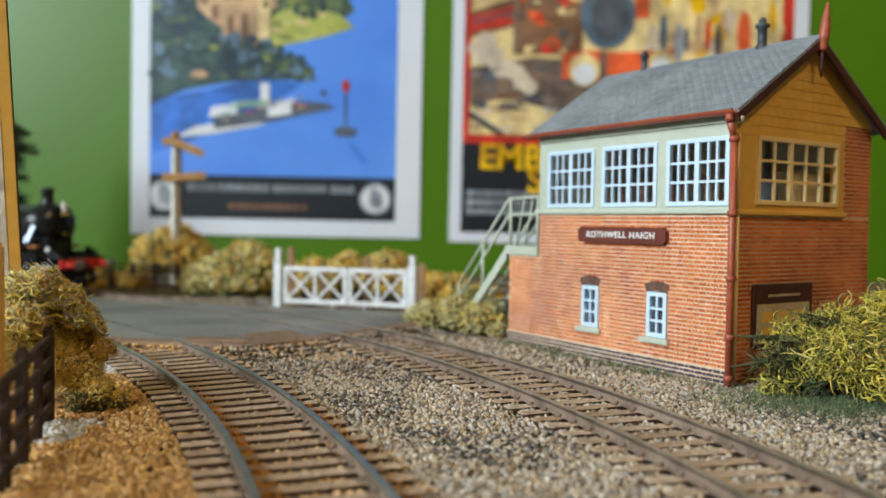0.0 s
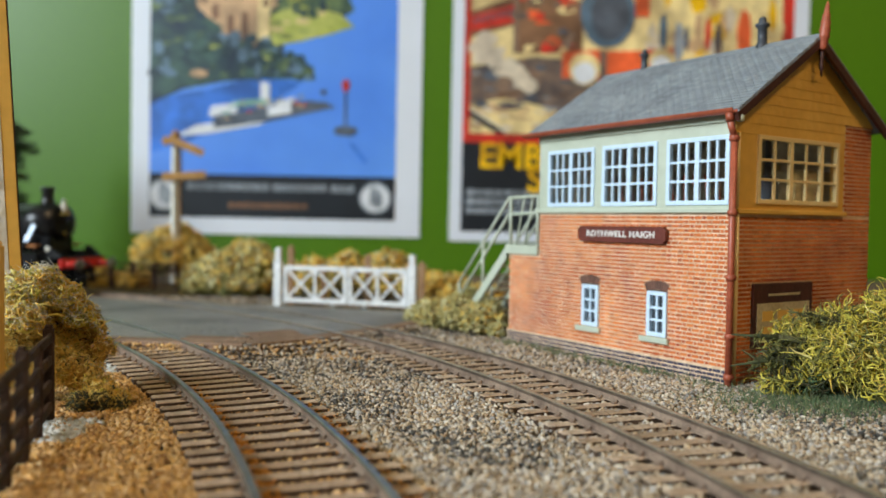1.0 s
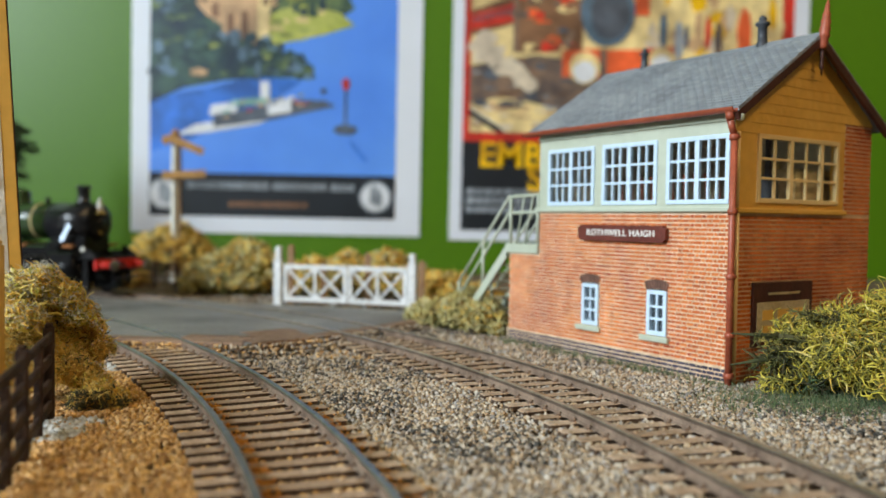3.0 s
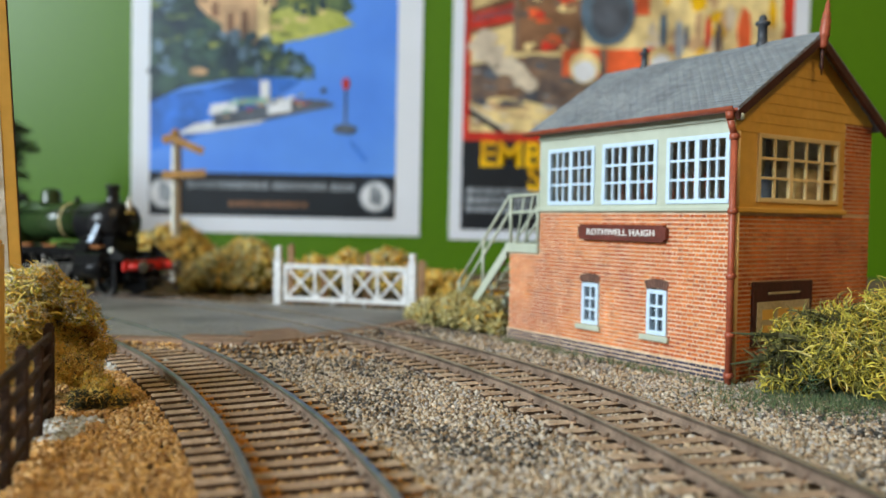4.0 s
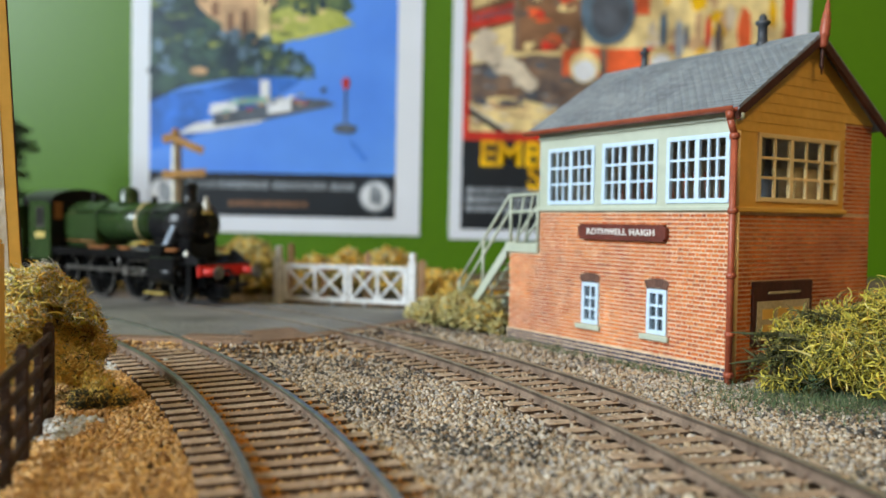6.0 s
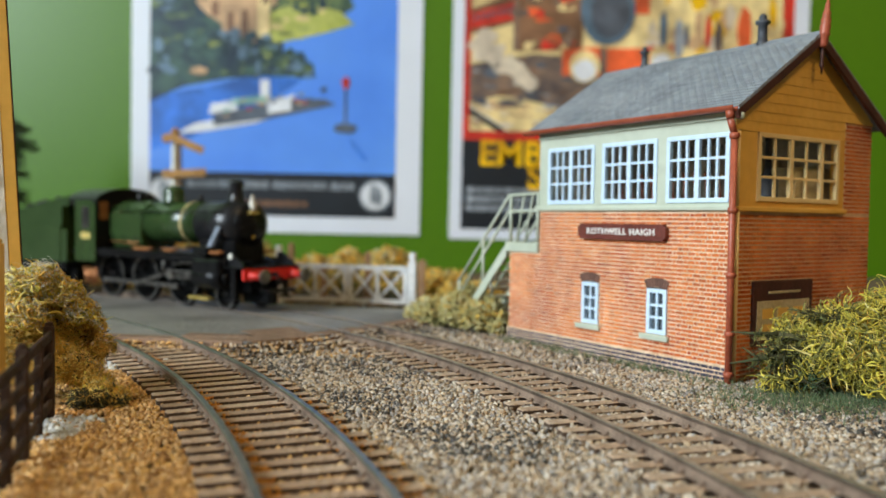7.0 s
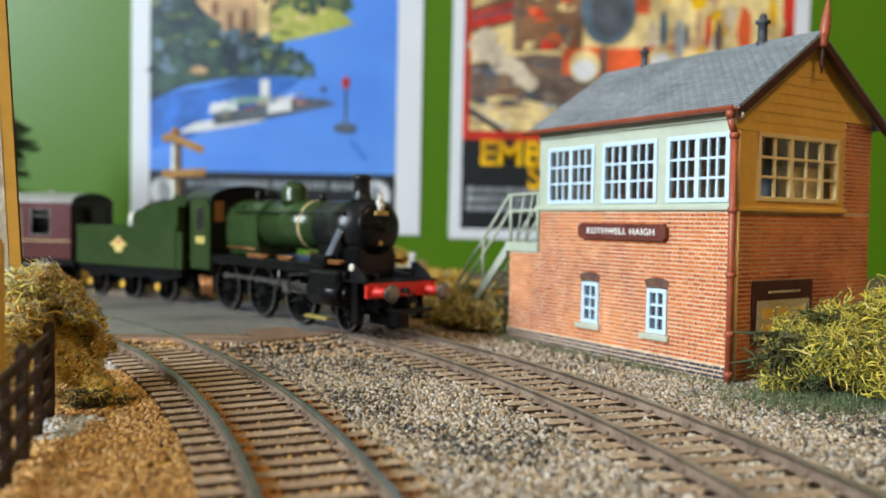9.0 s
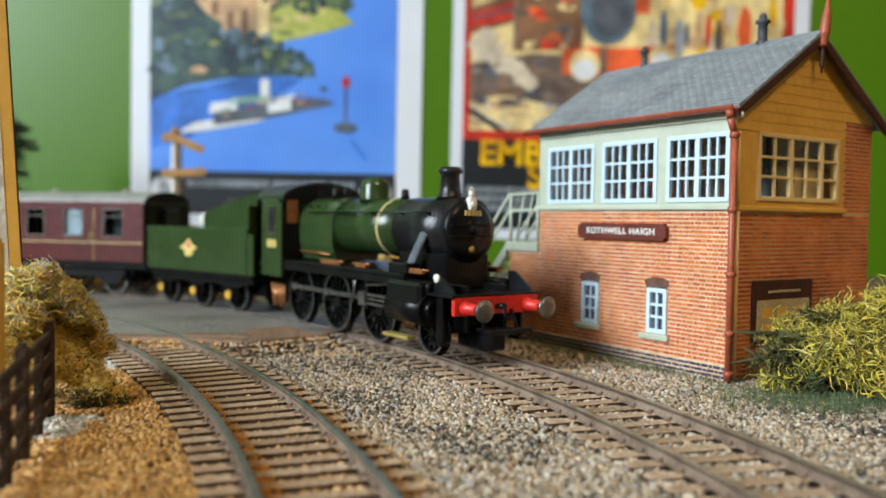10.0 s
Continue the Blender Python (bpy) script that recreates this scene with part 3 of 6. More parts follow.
    rod(bm, (1.0, -3.2, 67.6), (1.0, -3.2, 65.6), 1.2, 1.0); rod(bm, (1.0, -3.2, 65.6), (0.9, -1.3, 62.0), 0.85); rod(bm, (0.9, -1.3, 62.0), (0.9, -1.3, 0.2), 0.85)
    for z in (61.6, 43.4, 27.5, 13.0, 3.0):
        rod(bm, (0.9, -1.3, z - 0.7), (0.9, -1.3, z + 0.7), 1.2)
        box(bm, -0.2, 2.0, -1.3, -0.4, z - 0.3, z + 0.3)
    part("downpipe", bm, M_REDPIPE, s, "red-brown cast downpipe with collars")
    # Pale strip added to paint the highlight along the corner.
    bm = BM(); rod(bm, (0.75, 0.8, 0.2), (0.75, 0.8, 43.1), 0.6, n=10); rod(bm, (0.55, 0.7, 44.6), (0.55, 0.7, 63.2), 0.6, n=10)
    part("corner_bead", bm, M_LITOCHRE, s, "pale strip that paints the lit corner beside the downpipe")
    bm = BM()
    lathe(bm, [(0.3, 0), (1.0, 0.3), (1.0, 1.6), (0.3, 2)], 10, (2.4, -1.2, 65.4))
    part("gutter_end", bm, M_CREAM, s)
    # vents on the ridge
    for x, h, r in ((-59.0, 6.2, 1.1), (-15.2, 8.0, 1.35)):
        bm = BM(); lathe(bm, [(r * 1.3, -2.5), (r * 1.25, 0.4), (r, 0.7), (r * 0.95, h * 0.62), (r * 1.5, h * 0.66), (r * 1.45, h * 0.76), (r * 0.7, h * 0.8), (r * 0.85, h * 0.9), (r * 0.4, h)], 12, (x, 31.0, RIDGE + 0.4))
        part("roof_vent", bm, M_LEAD, s, "dark metal roof ventilator")
    # lower windows
    for a, b in lows:
        w = b - a
        # Dark slab behind the panes paints the unlit inside.
        bm = BM(); box(bm, a, b, 0.9, 2.0, 9.8, 22.5)
        part("dark_reveal", bm, M_LEAD, s)
        sash(s, mpose(a + 0.15, 0.1, 9.9), w - 0.3, 12.3, (2,), M_WHITE)
        bm = BM(); box(bm, a - 2.0, b + 0.9, -1.0, 1.2, 8.2, 9.75, bev=0.2)
        part("window_sill", bm, M_CREAM, s)
        bm = BM()
        cx, rad = (a + b) / 2, 9.0
        for i in range(9):
            t0, t1 = -0.42 + i * 0.0933, -0.42 + (i + 1) * 0.0933 - 0.016
            prism(bm, [(cx + math.sin(t) * q, 14.3 + math.cos(t) * q) for t, q in ((t0, rad - 0.6), (t0, rad + 1.9), (t1, rad + 1.9), (t1, rad - 0.6))], -0.35, 0.4, "y")
        part("brick_arch", bm, M_DARKBRICK, s, "dark arched brick lintel")
    # name board
    bm = BM()
    a, b, z0, z1, k = -53.6, -19.9, 35.1, 39.7, 0.8
    out = [(a + k, z0), (b - k, z0), (b - k, z0 + 0.5), (b, z0 + 0.9), (b, z1 - 0.9), (b - k, z1 - 0.5), (b - k, z1), (a + k, z1), (a + k, z1 - 0.5), (a, z1 - 0.9), (a, z0 + 0.9), (a + k, z0 + 0.5)]
    prism(bm, out, -1.5, -0.2, "y")
    nb = part("name_board", bm, M_MAROON, s, "maroon name board with white capitals")
    wordmesh("ROTHWELL HAIGH", 2.45, WHITE_INK, nb, m=mpose((a + b) / 2, -1.55, 37.4, 90, 0, 0) @ Matrix.Diagonal((1.16, 1, 1, 1)), depth=0.15, bold=0.05, space=1.1)
    # notice board on the side wall
    bm = BM(); box(bm, 0, 0.9, 7.9, 33.2, 9.3, 25.7, bev=0.2)
    nt = part("notice_board", bm, M_DARKRED, s, "dark framed notice board with a faded poster")
    bm = BM(); box(bm, 0.9, 1.0, 9.4, 31.7, 10.6, 20.6)
    part("poster_sheet", bm, M_PAPER, nt)
    bm = BM(); box(bm, 0.9, 1.02, 14.0, 27.4, 22.4, 23.0)
    part("title_bar", bm, M_PAPER, nt)
    bm = BM()
    for i in range(6):
        box(bm, 1.0, 1.05, 11.5 + (i % 3) * 6.5, 16 + (i % 3) * 6.5, 12 + (i // 3) * 4, 14.6 + (i // 3) * 4)
    part("print_block", bm, M_OCHRE, nt)
    # landing and stairs
    bm = BM(); box(bm, -90.2, -73.4, -0.8, 18, 29.9, 32.9, bev=0.2)
    part("landing", bm, M_CREAM, s, "pale cream timber landing")
    for v in (-0.3, 14.5):
        bm = BM(); prism(bm, [(-90.2, 32.4), (-90.2, 28.0), (-117.5, 0), (-121.5, 0)], v, v + 1.1, "y")
        part("stringer", bm, M_CREAM, s)
    for i in range(9):
        x, z = -92.5 - i * 3.05, 28.6 - i * 3.15
        bm = BM(); box(bm, x - 1.9, x + 1.5, 0.8, 14.5, z - 0.5, z, bev=0.1)
        part("tread", bm, M_INSIDE, s)
    for v in (0.3, 15.0):
        for dz2, nm in ((16.0, "handrail"), (10.5, "midrail")):
            bm = BM()
            rod(bm, (-73.4, v, 33 + dz2), (-89.5, v, 32.6 + dz2), 0.5, n=8); rod(bm, (-89.5, v, 32.6 + dz2), (-119.5, v, 1.2 + dz2), 0.5, n=8)
            part(nm, bm, M_CREAM, s)
        for x, z in ((-74.5, 32.9), (-88.5, 32.9), (-104, 17.0), (-118.5, 1.6)):
            bm = BM(); rod(bm, (x, v, z - 1.5), (x, v, z + 16.2), 0.55, n=8)
            part("rail_post", bm, M_CREAM, s)
        for x in (-79, -83.5):
            bm = BM(); rod(bm, (x - 2, v, 32.8), (x + 2, v, 48.8), 0.35, n=6)
            part("brace", bm, M_CREAM, s)
    return s


signal_box()
# ---- posters on the wall ----
def ink(name, c, k=0.6, scale=40):
    return mat(name, tuple(v * k for v in c), tuple(min(1, v * (2 - k)) for v in c), scale, 0.45, bump=0, fine=5, grain=0.3)


INK_PAPER = mat("poster_paper", (0.7, 0.75, 0.82), (0.73, 0.78, 0.85), 4, 0.35, bump=0, grain=0.1)
INK_SEA = mat("sea_blue_print", (0.07, 0.23, 0.8), (0.13, 0.34, 0.88), 7, 0.4, bump=0, lo=0.3, hi=0.7, grain=0.15)
INK_DEEP = ink("deep_blue_print", (0.03, 0.16, 0.6))
INK_TREES = mat("dark_woods_print", (0.006, 0.026, 0.05), (0.05, 0.11, 0.085), 45, 0.45, bump=0, lo=0.38, hi=0.62, fine=3)
INK_TREES2 = mat("green_woods_print", (0.015, 0.05, 0.045), (0.14, 0.2, 0.075), 70, 0.45, bump=0, lo=0.42, hi=0.66, fine=3)
INK_GRASS = mat("meadow_print", (0.38, 0.42, 0.07), (0.5, 0.52, 0.13), 40, 0.45, bump=0)
INK_SAND = ink("sandstone_print", (0.5, 0.32, 0.17))
INK_BROWN = ink("brown_print", (0.2, 0.1, 0.05))
INK_BLACK = ink("black_print", (0.008, 0.012, 0.017), 0.85)
INK_GREY = ink("grey_print", (0.3, 0.34, 0.38))
INK_WHITE = ink("white_print", (0.72, 0.75, 0.78), 0.9)
INK_RED = ink("red_print", (0.58, 0.03, 0.015))
INK_ORANGE = ink("vermilion_print", (0.72, 0.11, 0.03))
INK_YELLOW = ink("yellow_print", (0.85, 0.42, 0.0))
INK_CREAM = ink("cream_print", (0.78, 0.58, 0.27))
INK_SHADE = mat("brown_grey_print", (0.05, 0.05, 0.06), (0.3, 0.19, 0.12), 55, 0.45, bump=0, lo=0.3, hi=0.7, fine=3)
INK_SMOKE = mat("smoke_print", (0.5, 0.42, 0.32), (0.75, 0.66, 0.5), 25, 0.45, bump=0)
INK_SLATE = ink("slate_print", (0.08, 0.1, 0.13))
INK_SHADOW = ink("wood_shadow_print", (0.012, 0.035, 0.05))
INK_HAZE = ink("blue_haze_print", (0.1, 0.17, 0.24))
INK_OLIVE = ink("olive_print", (0.26, 0.3, 0.07))
INK_TEAL = ink("teal_print", (0.22, 0.45, 0.4))


def blob(cx, cz, rx, rz, seed, n=26, rough=0.18):
    return [(cx + rx * math.cos(2 * math.pi * i / n) * (1 + rough * noise.noise((math.cos(2 * math.pi * i / n) * 2, math.sin(2 * math.pi * i / n) * 2, seed * 3.1))),
             cz + rz * math.sin(2 * math.pi * i / n) * (1 + rough * noise.noise((math.cos(2 * math.pi * i / n) * 2, math.sin(2 * math.pi * i / n) * 2, seed * 7.7)))) for i in range(n)]


def poster(label, m):
    return emp("poster", m, label=label, category="poster", group="posters on the wall")


PRINTS = [0]


def printed(p, name, pts, layer, ink_mat, label=""):
    """A flat printed shape on the sheet, layer by layer."""
    PRINTS[0] += 1
    d = -0.9 - 0.12 * layer - 0.0011 * (PRINTS[0] % 97)
    bm = BM(); prism(bm, pts, d, -0.88, "y")
    return part(name, bm, ink_mat, p, label)


def rect(x0, x1, z0, z1):
    return [(x0, z0), (x1, z0), (x1, z1), (x0, z1)]


def sea_poster():
    # origin at the sheet's lower left corner
    p = poster("white-bordered travel poster of a blue river with a paddle steamer", mpose(-243.5, 639.6, 28.6, 0, 0.3, 0))
    bm = BM(); box(bm, 0, 225, -0.9, 0, 0, 325, bev=0.2)
    part("sheet", bm, INK_PAPER, p)
    W0, W1 = 14.5, 205.5
    printed(p, "river_print", rect(W0, W1, 46.5, 311), 1, INK_SEA)
    printed(p, "black_band", rect(W0, W1, 13, 46.5), 1, INK_BLACK)
    printed(p, "deep_water_print", [(W0, 62), (45, 72), (92, 92), (132, 118), (100, 124), (60, 112), (W0, 105)], 2, INK_DEEP)
    printed(p, "far_hills_print", [(W0, 170), (W0, 311), (150, 311), (150, 215), (172, 175), (150, 160), (110, 150), (60, 150)], 2, INK_TREES2)
    printed(p, "meadow_print", [(95, 143), (120, 148), (150, 155), (172, 162), (160, 172), (130, 178), (100, 168)], 3, INK_GRASS)
    printed(p, "wooded_bank_print", [(W0, 100), (40, 112), (70, 118), (100, 121), (143, 121), (135, 132), (118, 140), (105, 152), (82, 160), (62, 176), (40, 184), (W0, 170)], 4, INK_TREES)
    rnd = random.Random(4)
    for i in range(150):
        x = W0 + 4 + (rnd.random() ** 1.2) * 118
        top = 182 - max(0, x - 40) * 0.5
        z = rnd.uniform(max(121, 104 + min(x - W0, 40) * 0.45), top)
        printed(p, "tree_print", blob(x, z, rnd.uniform(2.5, 6), rnd.uniform(1.6, 4), i, 12, 0.6), 5 + i % 3, rnd.choice([INK_TREES, INK_TREES, INK_SHADOW, INK_SHADOW, INK_HAZE, INK_TREES2]))
    for i in range(60):
        x = rnd.uniform(98, 150)
        printed(p, "tree_print", blob(x, rnd.uniform(170, 215), rnd.uniform(2.5, 6), rnd.uniform(2, 4.5), 160 + i, 12, 0.6), 5 + i % 3, rnd.choice([INK_TREES2, INK_TREES, INK_SHADOW, INK_OLIVE]))
    for i in range(14):
        printed(p, "meadow_patch", blob(rnd.uniform(104, 160), rnd.uniform(150, 172), rnd.uniform(3, 8), rnd.uniform(1, 2.2), 230 + i, 12, 0.5), 4, rnd.choice([INK_OLIVE, INK_GRASS, INK_CREAM]))
    # sandstone house on tall arches among the trees
    printed(p, "castle_print", [(58, 168), (70, 160), (70, 150), (96, 146), (100, 172), (112, 176), (112, 205), (50, 205), (50, 176)], 8, INK_SAND)
    printed(p, "castle_print", [(97, 150), (106, 153), (108, 190), (98, 192)], 9, INK_CREAM)
    for x, z0, z1 in ((62, 166, 178), (74, 152, 170), (85, 149, 172), (54, 178, 186), (101, 176, 182), (70, 182, 188), (82, 182, 188)):
        printed(p, "arch_print", [(x, z0), (x + 5, z0), (x + 5, z1 - 2), (x + 2.5, z1), (x, z1 - 2)], 10, INK_BROWN)
    for i in range(34):
        x = rnd.uniform(48, 112)
        printed(p, "tree_print", blob(x, rnd.uniform(136, 153) + (8 if x < 64 else 0), rnd.uniform(3, 6), rnd.uniform(2, 4), 700 + i, 12, 0.6), 10 + i % 3, rnd.choice([INK_TREES, INK_SHADOW, INK_HAZE, INK_TREES2, INK_OLIVE]))
    printed(p, "cottage_print", blob(52, 124, 7, 3, 5), 9, INK_SAND)
    # steamer
    printed(p, "wake_print", [(34, 75), (60, 78), (98, 85), (110, 90), (84, 90), (50, 84)], 5, INK_WHITE)
    printed(p, "hull_print", [(64, 82), (105, 88), (158, 100), (150, 104), (128, 104), (110, 100), (64, 92)], 6, INK_SLATE)
    printed(p, "deck_print", [(60, 91), (82, 94), (82, 102), (62, 99)], 7, INK_WHITE)
    printed(p, "deck_print", [(76, 98), (108, 101), (108, 107), (78, 103)], 8, INK_TEAL)
    printed(p, "deck_print", [(106, 92), (124, 95), (124, 106), (106, 102)], 8, INK_WHITE)
    printed(p, "funnel_print", rect(100, 107, 105, 118), 9, INK_WHITE)
    printed(p, "smoke_print", blob(98, 126, 2.2, 7, 3, 14, 0.5), 9, INK_HAZE)
    for i in range(22):
        x = rnd.uniform(66, 148)
        z = 84 + (x - 64) * 0.17 + rnd.uniform(2, 13)
        w = rnd.uniform(2, 6)
        printed(p, "deck_detail", [(x, z), (x + w, z + w * 0.15), (x + w, z + w * 0.15 + rnd.uniform(1, 3.4)), (x, z + rnd.uniform(1, 3.4))], 9, rnd.choice([INK_WHITE, INK_SLATE, INK_TEAL, INK_GREY, INK_SLATE, INK_RED, INK_SAND]))
    # buoy
    printed(p, "buoy_print", rect(165.2, 166.8, 82, 118), 6, INK_SLATE)
    printed(p, "buoy_print", blob(166, 82, 9, 4, 9), 7, INK_SLATE)
    printed(p, "buoy_print", blob(166, 117, 3, 5, 2), 7, INK_RED)
    printed(p, "reflection_print", [(168, 74), (172, 72), (184, 58), (181, 57)], 6, INK_DEEP)
    # band: roundels and unreadable lettering as bars
    for x in (26, 190):
        printed(p, "roundel", blob(x, 30, 12.5, 12.5, 1, 30, 0.0), 3, INK_GREY)
        printed(p, "roundel", blob(x, 30, 10.5, 10.5, 1, 30, 0.0), 4, INK_WHITE)
        printed(p, "roundel", blob(x, 30, 6, 8, 6, 14, 0.9), 5, INK_GREY)
    rnd = random.Random(8)
    x = 44
    while x < 172:
        w = rnd.uniform(3.6, 6.2)
        printed(p, "lettering_bar", rect(x, x + w, 34, 39.6), 3, INK_GREY)
        printed(p, "lettering_bar", rect(x + w * 0.35, x + w * 0.65, 34, 37.6), 4, INK_BLACK)
        x += w + (4 if rnd.random() < 0.12 else 1.4)
    x = 76
    while x < 134:
        w = rnd.uniform(3, 5)
        printed(p, "lettering_bar", rect(x, x + w, 20.5, 25), 3, INK_BROWN)
        x += w + 1.5


def engine_poster():
    p = poster("white-bordered railway poster with a red engine and black caption", mpose(4.2, 639.6, 25.4, 0, 0.4, 0))
    bm = BM(); box(bm, 0, 275, -0.9, 0, 0, 350, bev=0.2)
    part("sheet", bm, INK_PAPER, p)
    W0, W1 = 9, 263
    printed(p, "black_caption", rect(W0, W1, 8, 77), 1, INK_BLACK)
    printed(p, "red_border", rect(W0, W1, 77, 341), 1, INK_RED)
    printed(p, "picture_ground", rect(W0 + 5, W1 - 9, 84, 333), 2, INK_CREAM)
    rnd = random.Random(5)

    def dabs(name, n, x0, x1, z0, z1, w, h, layer, inks, seed):
        for i in range(n):
            printed(p, name, blob(rnd.uniform(x0, x1), rnd.uniform(z0, z1), rnd.uniform(*w), rnd.uniform(*h), seed + i, 10, 0.6), layer + i % 3, rnd.choice(inks))

    # platform and rail at the lower left
    printed(p, "platform_print", [(14, 84), (14, 106), (40, 112), (80, 104), (90, 84)], 3, INK_CREAM)
    dabs("platform_dab", 30, 18, 80, 86, 106, (4, 10), (0.8, 2), 4, [INK_CREAM, INK_SMOKE, INK_SAND, INK_SAND], 500)
    printed(p, "rail_print", [(14, 97), (14, 102), (42, 85), (36, 84)], 7, INK_BLACK)
    printed(p, "rail_print", [(14, 102), (14, 104), (46, 85), (42, 85)], 7, INK_SMOKE)
    # dark ballast and engine frames
    printed(p, "ballast_print", [(14, 106), (14, 135), (64, 144), (90, 142), (150, 140), (150, 84), (90, 84), (80, 104), (40, 112)], 4, INK_SHADE)
    dabs("ballast_dab", 60, 16, 110, 104, 140, (3, 9), (0.8, 2.2), 5, [INK_SHADE, INK_SLATE, INK_BROWN, INK_GREY, INK_SLATE, INK_SHADE], 560)
    # train of red carriages
    printed(p, "carriage_print", [(14, 158), (48, 168), (48, 333), (14, 333)], 5, INK_BROWN)
    printed(p, "carriage_side", [(14, 162), (48, 170), (48, 184), (14, 174)], 6, INK_RED)
    for k in range(8):
        printed(p, "carriage_window", rect(16 + k * 4, 18 + k * 4, 168 + k, 173 + k), 7, INK_SLATE)
    printed(p, "carriage_roof", [(14, 178), (48, 190), (48, 202), (14, 190)], 7, INK_CREAM)
    # drifting steam
    for k, (x, z, w, h) in enumerate(((22, 148, 9, 10), (32, 142, 11, 8), (43, 134, 11, 7), (53, 126, 8, 8), (60, 121, 6, 6), (26, 157, 8, 5))):
        printed(p, "smoke_print", blob(x, z, w, h, 3 + k, 22, 0.6), 8 + k % 3, INK_SMOKE)
    # engine
    printed(p, "engine_side_print", [(50, 146), (100, 148), (100, 333), (50, 333)], 6, INK_BROWN)
    dabs("engine_dab", 46, 52, 98, 148, 205, (2.5, 8), (1, 4), 7, [INK_RED, INK_BROWN, INK_ORANGE, INK_SHADE, INK_RED, INK_SLATE, INK_CREAM], 620)
    printed(p, "post_print", rect(46.5, 50.5, 146, 333), 10, INK_SHADE)
    printed(p, "smokebox_print", blob(119, 178, 21, 26, 2, 30, 0.03), 11, INK_HAZE)
    printed(p, "smokebox_print", blob(121, 177, 15, 20, 2, 30, 0.03), 12, INK_SLATE)
    printed(p, "engine_side_print", rect(140, 151, 176, 205), 10, INK_ORANGE)
    printed(p, "bufferbeam_print", [(85, 128), (114, 127), (114, 150), (85, 148)], 11, INK_ORANGE)
    printed(p, "bufferbeam_print", [(119, 129), (149, 131), (149, 150), (119, 149)], 11, INK_ORANGE)
    printed(p, "bufferbeam_print", [(149, 134), (170, 136), (170, 153), (149, 151)], 11, INK_RED)
    printed(p, "coupling_print", [(114, 120), (119, 120), (119, 150), (114, 150)], 11, INK_SHADE)
    for x, z, q in ((102, 135, 12), (161, 142, 10)):
        printed(p, "buffer_print", blob(x, z, q, q * 1.05, 3, 22, 0.0), 13, INK_CREAM)
        printed(p, "buffer_print", blob(x, z - 3, q * 0.75, q * 0.7, 3, 18, 0.1), 14, INK_WHITE)
    # sunlit station with plain upright shapes
    printed(p, "building_print", rect(151, 254, 152, 333), 5, INK_CREAM)
    dabs("building_dab", 50, 152, 252, 150, 215, (3, 8), (4, 12), 6, [INK_CREAM, INK_CREAM, INK_YELLOW, INK_SMOKE, INK_SAND, INK_CREAM], 700)
    for x, w, z0, z1, c in ((159, 6, 150, 178, INK_HAZE), (171, 7, 142, 172, INK_GREY), (178, 4, 150, 170, INK_SLATE), (186, 6, 150, 180, INK_SAND), (194, 5, 152, 176, INK_RED), (201, 7, 146, 172, INK_SHADE), (219, 11, 146, 182, INK_ORANGE), (236, 6, 150, 178, INK_SAND)):
        printed(p, "upright_print", blob(x + w / 2, (z0 + z1) / 2, w / 2, (z1 - z0) / 2, x, 14, 0.3), 10, c)
    # caption
    for txt, x, z in (("EMBS", 22, 66), ("S", 60, 48)):
        wordmesh(txt, 27, INK_YELLOW, p, name="caption", m=mpose(x, -1.2, z, 90, 0, 0), depth=0.3, align="LEFT", label="yellow capital letters", bold=0.7)
    for z, n in ((36, 9), (29, 9), (22, 8)):
        x = 13
        for i in range(n):
            w = rnd.uniform(3.5, 7)
            printed(p, "lettering_bar", rect(x, x + w, z, z + 4.6), 3, INK_GREY)
            x += w + 1.2


sea_poster()
engine_poster()

# ---- fences, gates, signals ----
# Brown wood darkened further for the shade the near fence stands in.
M_FENCE = mat("dark_brown_wood", (0.032, 0.018, 0.012), (0.085, 0.048, 0.03), 150, 0.65, bump=0.4, spec=0.15)
M_GATE = mat("gate_white_paint", (0.66, 0.68, 0.68), (0.78, 0.79, 0.79), 120, 0.5, bump=0.15)
M_RAWWOOD = mat("bare_brown_wood", (0.28, 0.16, 0.08), (0.4, 0.24, 0.13), 120, 0.7, bump=0.3)
# Cream post paint with the orange of the warm light in its colour.
M_POST = mat("warm_lit_post_paint", (0.8, 0.46, 0.085), (0.86, 0.52, 0.11), 60, 0.5, bump=0.05, grain=0.25)
M_POSTPALE = mat("pale_post_paint", (0.72, 0.7, 0.62), (0.8, 0.78, 0.7), 60, 0.5, bump=0.2)
M_ARM = mat("signal_arm_paint", (0.34, 0.16, 0.03), (0.42, 0.22, 0.05), 120, 0.5)


